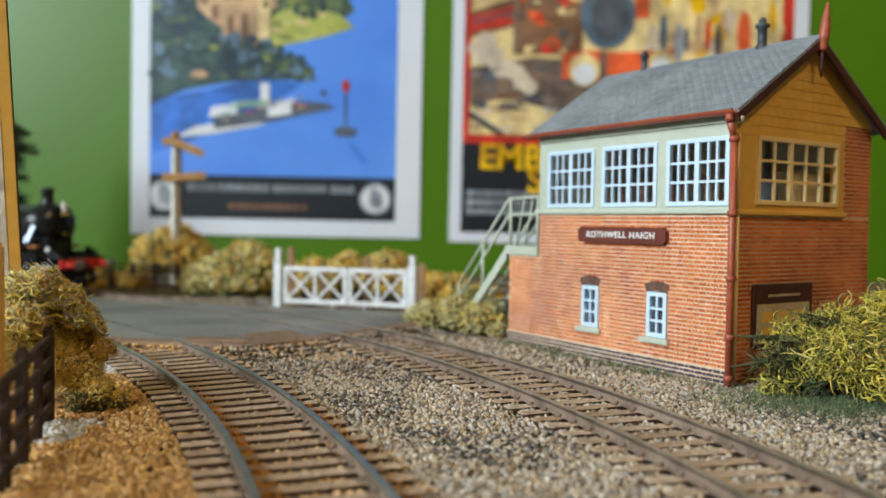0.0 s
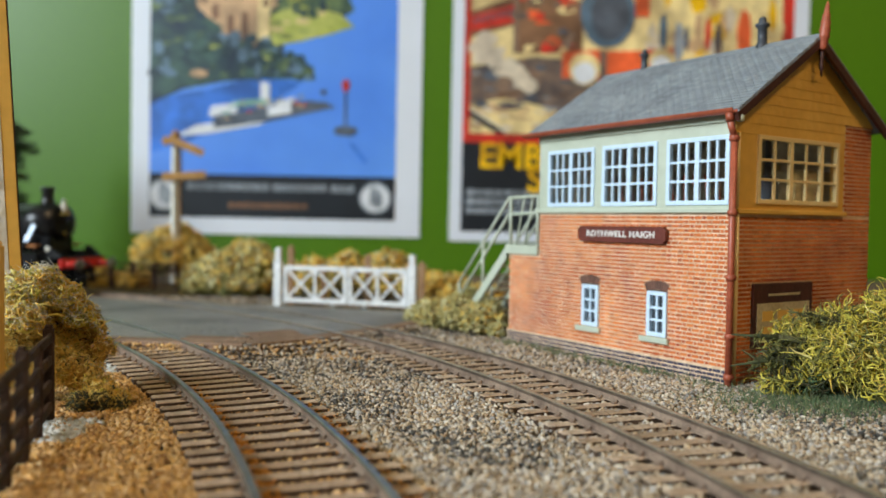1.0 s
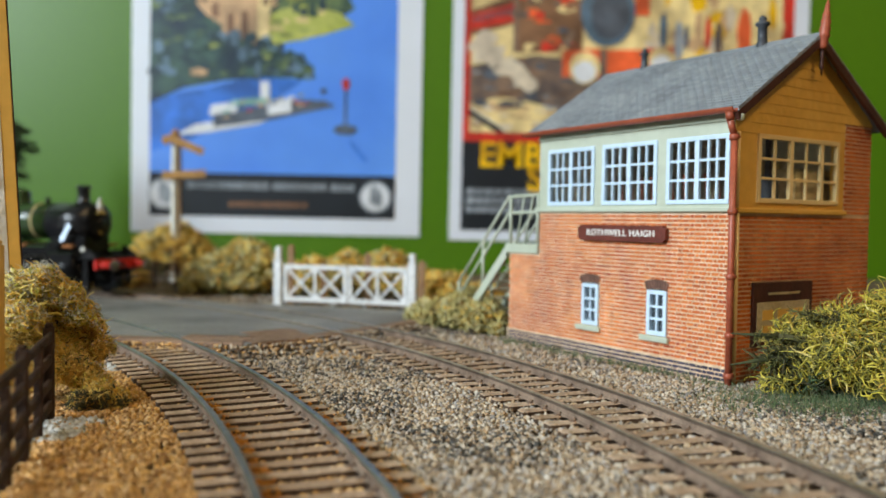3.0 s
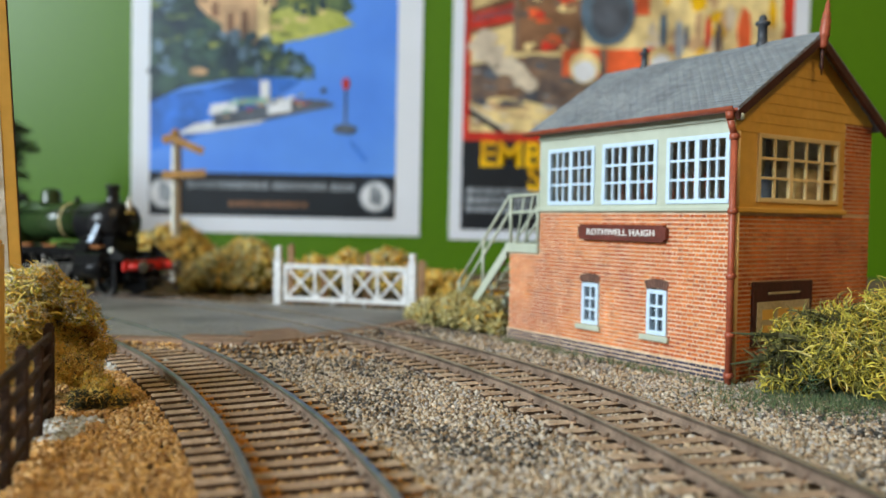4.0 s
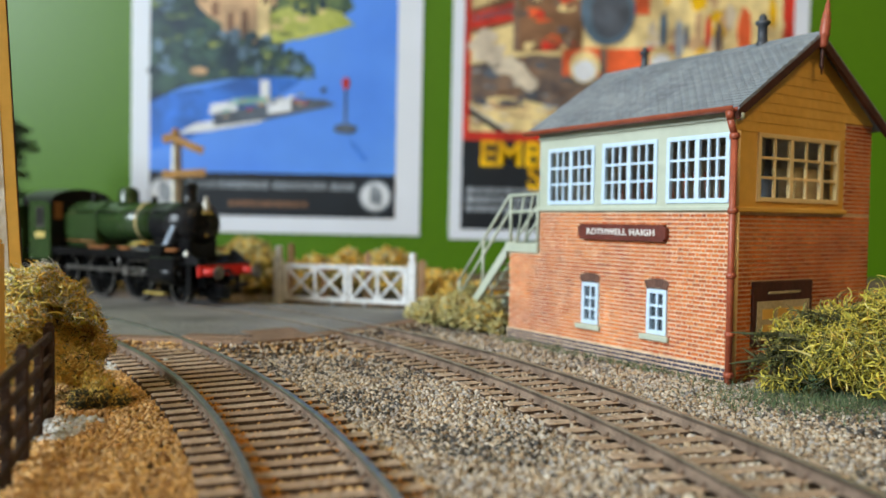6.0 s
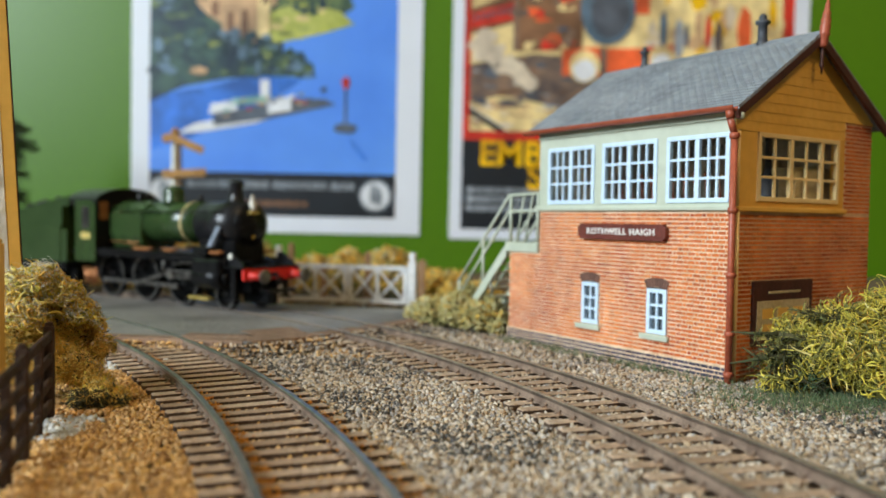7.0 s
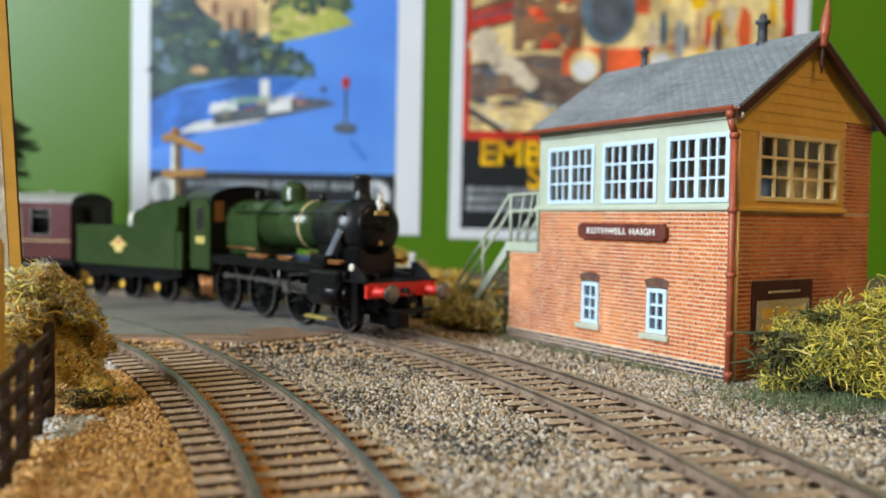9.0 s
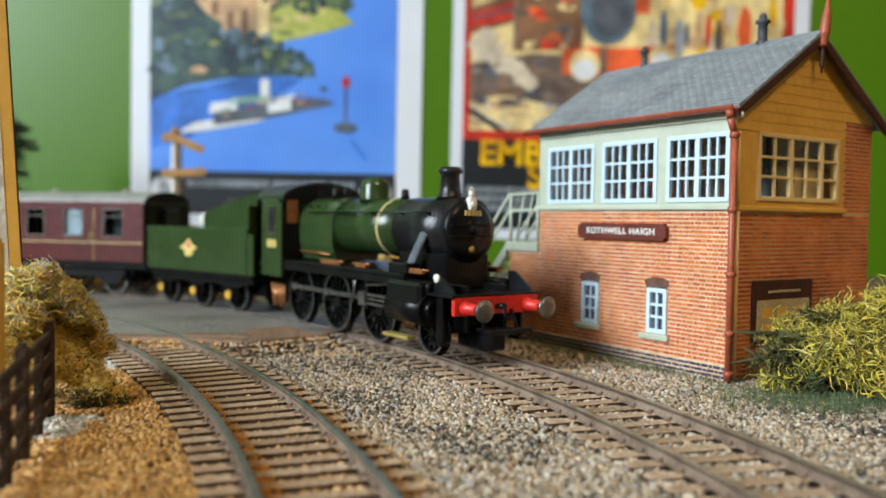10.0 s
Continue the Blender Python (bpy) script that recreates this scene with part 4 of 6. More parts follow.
def near_fence():
    f = emp("wooden_fence", label="brown post-and-rail wooden fence beside the track, darkened for shade", category="fence", group="fences")
    a, b = Vector((-51.0, 81.0)), Vector((-76.0, 158.0))
    d = (b - a)
    ang = math.degrees(math.atan2(d.y, d.x))
    L = d.length
    for k in range(6):
        p = a + d * (1 - k * 14.4 / L)
        tall = k % 2 == 0
        bm = BM(); box(bm, -0.95 if tall else -0.5, 0.95 if tall else 0.5, -0.95, 0.95 if tall else 0.6, -0.6, 18.6 if tall else 17.0, bev=0.2)
        if tall:
            box(bm, -0.7, 0.7, -0.7, 0.7, 18.4, 19.3, bev=0.25)
        o = part("post", bm, M_FENCE, f)
        o.matrix_basis = mpose(p.x, p.y, 0, random.uniform(-1, 1), random.uniform(-1, 1), ang)
    for z in (3.6, 8.0, 12.4, 16.8):
        bm = BM(); box(bm, 0, L, -0.75, 0.15, z - 0.95, z + 0.95, bev=0.2)
        o = part("rail", bm, M_FENCE, f)
        o.matrix_basis = mpose(a.x, a.y, 0, 0, random.uniform(-0.2, 0.2), ang)


near_fence()


def far_fence():
    f = emp("wooden_fence", label="low brown lattice fence along the far edge", category="fence", group="fences")
    x0, y0, x1, y1 = -260.0, 492.0, -150.0, 462.0
    L, ang = math.hypot(x1 - x0, y1 - y0), math.degrees(math.atan2(y1 - y0, x1 - x0))
    n = 9
    for i in range(n):
        bm = BM(); box(bm, -0.9, 0.9, -0.9, 0.9, -0.6, 15, bev=0.15)
        part("post", bm, M_FENCE, f).matrix_basis = mpose(x0 + (x1 - x0) * i / (n - 1), y0 + (y1 - y0) * i / (n - 1), 0, 0, 0, ang)
    for z in (3, 6.5, 10, 13.4):
        bm = BM(); box(bm, 0, L, -1.5, -0.9, z - 0.6, z + 0.6)
        part("rail", bm, M_FENCE, f).matrix_basis = mpose(x0, y0, 0, 0, 0, ang)


far_fence()


def crossing_gate(p, q, label, mirror=False):
    g = emp("level_crossing_gate", mpose(p[0], p[1], 0, 0, 0, math.degrees(math.atan2(q[1] - p[1], q[0] - p[0]))), label=label, category="gate", group="crossing gates")
    L = math.hypot(q[0] - p[0], q[1] - p[1])
    z0, z1 = 2.6, 19.4
    for name, args in (("top_rail", (0, L, -0.6, 0.6, z1 - 2.0, z1)), ("bottom_rail", (0, L, -0.6, 0.6, z0, z0 + 2.0)),
                       ("stile", (0, 1.8, -0.65, 0.65, z0 + 2, z1 - 2)), ("stile", (L - 1.8, L, -0.65, 0.65, z0 + 2, z1 - 2)),
                       ("middle_stile", (L / 2 - 0.7, L / 2 + 0.7, -0.6, 0.6, z0 + 2, z1 - 2))):
        bm = BM(); box(bm, *args, bev=0.15)
        part(name, bm, M_GATE, g)
    for h in (0, 1):
        xa, xb = (1.8, L / 2 - 0.7) if h == 0 else (L / 2 + 0.7, L - 1.8)
        for s in (0, 1):
            za, zb = (z0 + 2, z1 - 2) if s else (z1 - 2, z0 + 2)
            bm = BM()
            w = 0.75
            off = -0.25 if s else 0.25
            prism(bm, [(xa, za - w), (xa, za + w), (xb, zb + w), (xb, zb - w)], off - 0.35, off + 0.35, "y")
            part("brace", bm, M_GATE, g)
    hp = 0 if not mirror else L
    for nm, x, h, r in (("hinge_post", hp - (2.6 if not mirror else -2.6), 21.5, 1.9),):
        bm = BM(); box(bm, x - r, x + r, -r, r, -0.5, h, bev=0.3)
        part(nm, bm, M_GATE, g, "white square gate post")
        bm = BM(); box(bm, x - r * 0.75, x + r * 0.75, -r * 0.75, r * 0.75, h, h + (6 if not mirror else 4), bev=0.5)
        part("post_cap", bm, M_GATE, g)
    bm = BM(); rod(bm, (L * 0.75 if not mirror else L * 0.25, 1.8, -0.5), (L * 0.75 if not mirror else L * 0.25, 1.8, z0 + 2), 0.8, n=8)
    part("gate_stop", bm, M_GATE, g)


crossing_gate((-72.5, 374.5), (-42.6, 366.3), "white timber crossing gate with crossed braces, closed to road")
crossing_gate((-42.0, 366.0), (-15.5, 358.6), "white timber crossing gate with braces beside a bare wooden post", True)
for x, y, h in ((-71.5, 386, 27), (-9.0, 357.5, 21.5), (-57, 392, 18), (-34, 372, 24)):
    o = emp("gate_post", mpose(x, y, 0), label="bare brown timber post behind the crossing gates", category="post", group="bare timber posts")
    bm = BM(); box(bm, -1.5, 1.5, -1.5, 1.5, -0.5, h, bev=0.3); part("shaft", bm, M_RAWWOOD, o)
    bm = BM(); box(bm, -1.1, 1.1, -1.1, 1.1, h, h + 1.2, bev=0.4); part("cap", bm, M_RAWWOOD, o)


def semaphore():
    s = emp("semaphore_signal", mpose(-167.6, 512.9, 0), label="cream semaphore signal post with two ochre arms", category="signal")
    bm = BM(); rod(bm, (0, 0, -0.5), (0, 0, 92), 3.0, 2.4, n=4, smooth=False)
    part("post", bm, M_POSTPALE, s, "cream tapered timber post")
    bm = BM(); lathe(bm, [(3, 0), (3.6, 1), (2.4, 3), (1.0, 5)], 10, (0, 0, 90))
    part("finial", bm, M_ARM, s)
    for z, dx, rz in ((88.0, 1, 22), (66, 1, -4)):
        bm = BM(); box(bm, -3, 20, -3.9, -3.2, -2.4, 2.4, bev=0.2)
        o = part("signal_arm", bm, M_ARM, s, "ochre signal arm")
        o.matrix_basis = mpose(0, 0, z, 0, rz, 0)
        bm = BM(); lathe(bm, [(2.6, 0), (3.0, 0.6), (2.6, 1.4)], 12, (-4.6, -3.5, z), "y")
        part("spectacle", bm, M_ARM, s)
    bm = BM(); box(bm, 2.0, 3.0, 1.6, 2.6, 2, 88)
    part("ladder", bm, M_ARM, s)


semaphore()


def near_post():
    s = emp("signal_post", mpose(-98.0, 191.0, 0), label="tall cream painted timber post behind the lichen bush", category="post")
    # leans a little away from the track
    lean = pose(0, 0, 0, 0, -3.2, 0) @ pose(0, 0, 0, 0, 0, 24)
    bm = BM(); box(bm, -1.25, 1.25, -1.25, 1.25, -1, 140, bev=0.12)
    part("shaft", bm, M_POST, s).matrix_basis = lean
    bm = BM(); box(bm, 1.27, 1.55, -1.2, -0.6, 4, 138, bev=0.08)
    part("cover_strip", bm, M_FENCE, s, "dark edge strip of the post").matrix_basis = lean
    # Pale strip paints the daylight that falls on the left face.
    bm = BM(); box(bm, -3.1, -1.27, -1.35, 0.6, 3, 138, bev=0.08)
    part("cover_strip", bm, M_POSTPALE, s, "pale strip that paints daylight on the left face of the post").matrix_basis = lean
    bm = BM(); box(bm, -3.4, 3.4, -3.2, 3.2, -0.8, 3, bev=0.3)
    part("footing", bm, M_FENCE, s)


def short_post():
    s = emp("fence_post", mpose(-83.7, 152.0, 0), label="short ochre timber post at the near fence", category="post")
    bm = BM(); box(bm, -1.7, 1.7, -1.5, 1.5, -0.6, 34.6, bev=0.2)
    part("shaft", bm, M_POST, s)
    bm = BM(); box(bm, -1.5, 1.5, -1.3, 1.3, 34.6, 35.4, bev=0.3)
    part("cap", bm, M_POST, s)


short_post()
near_post()

# ---- loose ballast ----
def stones(name, label, material, spots, rmin, rmax, seed):
    """Many small angular stones joined in one mesh; spots: places (x, y, z)."""
    rnd = np.random.RandomState(seed)
    t = (1 + 5 ** 0.5) / 2
    ico = np.array([(-1, t, 0), (1, t, 0), (-1, -t, 0), (1, -t, 0), (0, -1, t), (0, 1, t), (0, -1, -t), (0, 1, -t), (t, 0, -1), (t, 0, 1), (-t, 0, -1), (-t, 0, 1)], float) / 1.9
    tri = np.array([(0, 11, 5), (0, 5, 1), (0, 1, 7), (0, 7, 10), (0, 10, 11), (1, 5, 9), (5, 11, 4), (11, 10, 2), (10, 7, 6), (7, 1, 8), (3, 9, 4), (3, 4, 2), (3, 2, 6), (3, 6, 8), (3, 8, 9), (4, 9, 5), (2, 4, 11), (6, 2, 10), (8, 6, 7), (9, 8, 1)])
    n = len(spots)
    P = np.asarray(spots, float)
    q = rnd.normal(size=(n, 4)); q /= np.linalg.norm(q, axis=1)[:, None]
    w, x, y, z = q.T
    R = np.stack([1 - 2 * (y * y + z * z), 2 * (x * y - z * w), 2 * (x * z + y * w), 2 * (x * y + z * w), 1 - 2 * (x * x + z * z), 2 * (y * z - x * w), 2 * (x * z - y * w), 2 * (y * z + x * w), 1 - 2 * (x * x + y * y)], 1).reshape(n, 3, 3)
    S = rnd.uniform(rmin, rmax, (n, 1, 1)) * rnd.uniform(0.65, 1.3, (n, 1, 3))
    V = ico[None] * (1 + rnd.uniform(-0.22, 0.22, (n, 12, 1))) * S
    V = np.einsum("nij,nkj->nki", R, V) + P[:, None, :]
    F = (tri[None] + 12 * np.arange(n)[:, None, None]).reshape(-1, 3)
    me = bpy.data.meshes.new(name)
    me.vertices.add(n * 12); me.vertices.foreach_set("co", (V * MM).ravel().astype(np.float32))
    me.loops.add(len(F) * 3); me.loops.foreach_set("vertex_index", F.ravel().astype(np.int32))
    me.polygons.add(len(F)); me.polygons.foreach_set("loop_start", np.arange(0, len(F) * 3, 3, dtype=np.int32))
    me.update(calc_edges=True)
    me.materials.append(material)
    return tagged(new(name, me), label, "gravel", kind="stuff")


BOX_PLAN = [(22.6, 276.2), (71.2, 202.2), (122.2, 235.8), (73.6, 309.8)]
RAILS = ((LEFT, LEFT[2]), (RIGHT, RIGHT[2]))


def scatter():
    rnd = random.Random(12)
    pale, brown, ash = [], [], []
    road_poly = road_outline()
    for y0, y1, dens in ((80, 150, 3.2), (150, 215, 2.4), (215, 300, 1.0), (300, 420, 0.18)):
        w = 0.62 * y1 + 12
        for _ in range(int((y1 - y0) * 2 * w * dens)):
            x, y = rnd.uniform(-w, w), rnd.uniform(y0, y1)
            if abs(x) > 0.6 * y + 12 or inside((x, y), BOX_PLAN) or inside((x, y), road_poly):
                continue
            dl = math.hypot(x - LEFT[0], y - LEFT[1]) - LEFT[2]
            dr = math.hypot(x - RIGHT[0], y - RIGHT[1]) - RIGHT[2]
            z = 0.15 + rnd.random() * 0.45
            skip = False
            for d, low in ((dl, 0.0), (dr, 0.4)):
                if abs(d) < 15.3:
                    z = low + rnd.random() * 0.8
                    if abs(abs(d) - 8.75) < 1.5:
                        skip = True
            if skip:
                continue
            # the gravel is banked up against the crossing
            if inside((x - 1.2, y + 3), road_poly):
                z += 2.2
            elif inside((x - 2.5, y + 6), road_poly):
                z += 1.3
            elif inside((x - 4, y + 9.5), road_poly):
                z += 0.6
            if dr > 0 and dr > 15 and z < 9:
                z += 0.1
            # brown left of the left track and between its rails, pale elsewhere
            edge = dl - 9 + 9 * noise.noise((x * 0.045, y * 0.045, 3))
            if edge < 0 or (dl < 18 and rnd.random() < 0.25):
                if dl > -15 or rnd.random() < 0.9:
                    (ash if (math.hypot(x + 71, (y - 151) * 0.7) < 6 + 3 * noise.noise((x * 0.2, y * 0.2, 1)) or math.hypot((x + 83) * 0.6, y - 216) < 7) and rnd.random() < 0.75 else brown).append((x, y, z))
            elif y > 232 and dr < -15 and rnd.random() < 0.3:
                brown.append((x, y, z))
            else:
                pale.append((x, y, z))
    stones("ballast", "pale mixed stone ballast between the tracks", M_STONE, pale, 0.3, 0.62, 1)
    stones("brown_gravel", "rusty brown gravel beside the near track", M_DIRT, brown, 0.27, 0.56, 2)
    # orange rust dust that has fallen beside the rails of the near track
    rust = []
    for _ in range(9000):
        a = rnd.uniform(8, 44)
        off, wide = rnd.choice(((-6.2, 1.0), (-6.2, 1.0), (11.2, 1.3)))
        if noise.noise((a * 0.35, off, 4)) + rnd.uniform(-0.3, 0.3) > -0.05:
            x, y = arc(LEFT, LEFT[2] + rnd.gauss(off, wide), a)
            if not inside((x, y), road_poly):
                rust.append((x, y, rnd.uniform(0.6, 1.8)))
    stones("rust_dust", "bright orange rust dust lying along the rails", M_RUST, rust, 0.16, 0.36, 6)
    stones("ash_patch", "pale grey ash scattered beside the fence", M_ASH, ash, 0.4, 0.8, 3)
    dark = [(x, y, z + 0.12) for x, y, z in pale if noise.noise((x * 0.03 + 5, y * 0.03, 8)) > 0.12 and rnd.random() < 0.3]
    stones("coal_specks", "dark coal and oil specks on the ballast", M_COAL, dark, 0.3, 0.6, 4)


M_RUST = mat("rust_dust", (0.5, 0.19, 0.03), (0.66, 0.28, 0.05), 90, 0.95, bump=0.3, island=0.6, cols=[(0.62, 0.24, 0.035), (0.48, 0.17, 0.03), (0.7, 0.34, 0.08)])
M_COAL = mat("coal", (0.03, 0.028, 0.026), (0.08, 0.07, 0.06), 300, 0.7, bump=0.2)
scatter()

# ---- bushes ----
def green(name, cols, rough=0.85):
    return mat(name, cols[0], cols[1], 120, rough, bump=0.2, island=0.85, cols=cols)


M_LICHEN = green("lichen_green", [(0.616, 0.506, 0.055), (0.748, 0.616, 0.088), (0.418, 0.385, 0.055), (0.836, 0.682, 0.132), (0.66, 0.55, 0.066), (0.22, 0.22, 0.044)])
M_LICHENPALE = green("lichen_pale", [(0.56, 0.5, 0.2), (0.68, 0.6, 0.26), (0.46, 0.4, 0.14), (0.7, 0.65, 0.38), (0.36, 0.3, 0.1)])
M_LICHENSTEM = green("lichen_stem", [(0.72, 0.6, 0.16), (0.62, 0.5, 0.1), (0.78, 0.68, 0.26)])
M_LICHENOCHRE = green("lichen_ochre", [(0.897, 0.575, 0.103), (0.713, 0.414, 0.069), (0.92, 0.69, 0.184), (0.46, 0.265, 0.0517), (0.828, 0.621, 0.149)])
# Dark moss and twigs; set deep in bushes it also paints shaded gaps.
M_GAPMOSS = green("dark_gap_moss", [(0.035, 0.035, 0.012), (0.07, 0.065, 0.02), (0.05, 0.06, 0.02), (0.09, 0.07, 0.025)])
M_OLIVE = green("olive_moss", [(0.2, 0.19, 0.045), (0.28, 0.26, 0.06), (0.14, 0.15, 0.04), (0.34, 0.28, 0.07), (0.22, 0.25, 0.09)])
M_FROST = green("pale_fluff", [(0.75, 0.75, 0.66), (0.6, 0.6, 0.5), (0.82, 0.8, 0.72)])
M_CONIFER = green("dark_conifer", [(0.012, 0.025, 0.008), (0.03, 0.05, 0.015), (0.02, 0.035, 0.012)])
M_GRASS = green("static_grass", [(0.1, 0.17, 0.07), (0.16, 0.22, 0.1), (0.22, 0.24, 0.13), (0.07, 0.13, 0.06)])


def strands(name, parent, material, roots, seed, length=(4, 9), thick=(0.15, 0.35), curl=1.2, up=0.4, segs=4, label="", sides=3, out_pull=0.7, taper=0.75):
    """Curled tapering fibres that grow from the roots, joined in one mesh."""
    rnd = np.random.RandomState(seed)
    vs, fs = [], []
    for (px, py, pz), out in roots:
        d = np.array(out, float) * out_pull + rnd.normal(size=3) * 0.7 + np.array((0, 0, up))
        d /= np.linalg.norm(d) + 1e-9
        turn = rnd.normal(size=3) * curl
        L, r = rnd.uniform(*length), rnd.uniform(*thick)
        p = np.array((px, py, pz), float)
        base = len(vs)
        for s in range(segs + 1):
            a = np.cross(d, (0.31, 0.2, 0.93)); a /= np.linalg.norm(a) + 1e-9
            b = np.cross(d, a)
            rr = r * (1 - taper * s / segs)
            for k in range(sides):
                t = 2 * math.pi * k / sides
                q = p + rr * (a * math.cos(t) + b * math.sin(t))
                vs.append((q[0] * MM, q[1] * MM, max(q[2], -0.2) * MM))
            p = p + d * L / segs
            d = d + np.cross(turn, d) * 0.5 / segs * 2 + rnd.normal(size=3) * 0.12
            d /= np.linalg.norm(d)
        for s in range(segs):
            for k in range(sides):
                i, j = base + s * sides + k, base + s * sides + (k + 1) % sides
                fs.append((i, j, j + sides, i + sides))
    me = bpy.data.meshes.new(name)
    me.from_pydata(vs, [], fs)
    me.polygons.foreach_set("use_smooth", [True] * len(me.polygons))
    me.materials.append(material)
    ob = new(name, me)
    ob.parent = parent
    return tagged(ob, label=label)


def lumps(rnd, balls, n, inner=0.75):
    """Root places over the surface of a heap of uneven balls (x, y, z, r), with the outward direction."""
    out = []
    wt = np.array([b[3] ** 2 for b in balls], float); wt /= wt.sum()
    while len(out) < n:
        b = balls[rnd.choice(len(balls), p=wt)]
        v = rnd.normal(size=3); v /= np.linalg.norm(v)
        if v[2] < -0.35:
            continue
        k = b[3] * rnd.uniform(inner, 1.0) * (1 + 0.25 * noise.noise((b[0] + v[0] * 2, b[1] + v[1] * 2, v[2] * 2)))
        p = (b[0] + v[0] * k, b[1] + v[1] * k, b[2] + v[2] * k * 0.95)
        if p[2] < -0.2:
            continue
        out.append((p, v))
    return out


def bush(label, x, y, balls, layers, seed, group="bushes", segs=4, out_pull=0.7, taper=0.75, core=None):
    """layers: material, count, length, thickness, curl, upward pull, how deep."""
    s = emp("bush", mpose(x, y, 0), label=label, category="bush", group=group)
    rnd = np.random.RandomState(seed)
    bm = BM()
    for bx, by, bz, r in balls:
        k = bmesh.ops.create_icosphere(bm, subdivisions=2, radius=r * 0.68, matrix=Matrix.Translation((bx, by, max(bz, r * 0.35))))
        for v in k["verts"]:
            v.co += Vector((noise.noise(v.co * 0.3), noise.noise(v.co * 0.3 + Vector((9, 0, 0))), noise.noise(v.co * 0.3 + Vector((0, 9, 0))))) * r * 0.3
            v.co.z = max(v.co.z, -0.3)
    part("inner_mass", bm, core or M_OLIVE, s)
    for i, (m, n, ln, th, curl, up, inner) in enumerate(layers):
        strands("foliage", s, m, lumps(rnd, balls, n, inner), seed * 10 + i, ln, th, curl, up, segs, out_pull=out_pull, taper=taper)
    return s


# large bush by the end of the signal box
bush("large tangled yellow-green lichen bush against the brick wall", 0, 0,
     [(96, 190, 10, 9), (90, 189, 10, 6), (93, 188, 8, 7), (106, 188, 15, 9), (117, 190, 21, 12), (88, 194, 6, 7), (101, 183, 5, 7), (112, 181, 6, 9), (124, 187, 16, 12), (84, 197, 13, 4.0), (90, 194, 15, 4.5), (95, 193, 17, 5), (104, 191, 20, 5), (110, 186, 22, 5), (80, 192, 3, 4), (99, 182, 11, 4.5), (107, 179, 13, 5), (92, 186, 13, 4)],
     [(M_GAPMOSS, 1500, (2, 5), (0.12, 0.3), 2.6, 0.0, 0.8), (M_OLIVE, 3600, (2, 6), (0.1, 0.26), 3.0, 0.0, 0.84), (M_GRASS, 700, (1, 3), (0.06, 0.12), 3.0, 0.0, 0.9), (M_LICHEN, 6500, (2.5, 7), (0.1, 0.32), 3.4, 0.0, 0.9), (M_LICHENSTEM, 420, (2.5, 6), (0.16, 0.4), 2.6, 0.0, 0.9), (M_LICHENOCHRE, 900, (2, 6), (0.1, 0.28), 2.8, 0.0, 0.86)], 31, segs=6, out_pull=0.28, taper=0.7)
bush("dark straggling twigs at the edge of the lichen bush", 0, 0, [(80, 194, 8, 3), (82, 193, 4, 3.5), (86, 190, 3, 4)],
     [(M_GAPMOSS, 160, (4, 9), (0.2, 0.6), 1.0, 0.1, 0.5), (M_GRASS, 260, (2, 5), (0.12, 0.3), 2.4, 0.1, 0.7), (M_LICHENOCHRE, 60, (2, 5), (0.15, 0.3), 2.4, 0.1, 0.8)], 41)


def twigs():
    s = emp("bush_twig", label="dark olive lichen twigs reaching across the downpipe", category="twig", group="bushes")
    rnd = np.random.RandomState(8)
    for a, b, w in (((89, 189, 13), (68.5, 193.5, 14.5), 0.9), ((88, 189, 10), (68, 192.5, 7.2), 0.9), ((86, 189, 11), (74, 191, 11), 0.7), ((92, 188, 18), (80, 190, 20.5), 0.5)):
        a, b = Vector(a), Vector(b)
        bm = BM(); rod(bm, a, (a + b) / 2 + Vector((0, 0, 0.6)), w, w * 0.75, n=7); rod(bm, (a + b) / 2 + Vector((0, 0, 0.6)), b, w * 0.75, w * 0.15, n=7)
        tw = part("twig", bm, M_GAPMOSS, s)
        roots = []
        for k in range(170):
            f = rnd.uniform(0, 0.8) ** 1.3
            roots.append((tuple(a.lerp(b, f)), tuple((b - a).normalized() + Vector(rnd.normal(size=3)) * 0.6)))
        strands("foliage", tw, M_OLIVE, roots[:110], 90, (1.5, 4), (0.12, 0.3), 2.0, 0.0, 4)
        strands("foliage", tw, M_GAPMOSS, roots[110:], 91, (1.5, 4), (0.12, 0.3), 2.0, 0.0, 4)


twigs()
bush("pale dry bush growing beside the signal box stairs", 0, 0,
     [(-3, 300, 5, 6), (6, 296, 6, 7), (15, 289, 5, 7), (10, 304, 8, 7), (-8, 307, 3, 5), (20, 285, 3, 4.5)],
     [(M_GAPMOSS, 150, (2, 4), (0.3, 0.6), 1.5, 0.2, 0.6), (M_LICHENPALE, 2200, (2, 4.5), (0.35, 0.7), 2.4, 0.3, 0.85), (M_LICHENOCHRE, 350, (2, 4.5), (0.35, 0.7), 2.4, 0.2, 0.85)], 32)
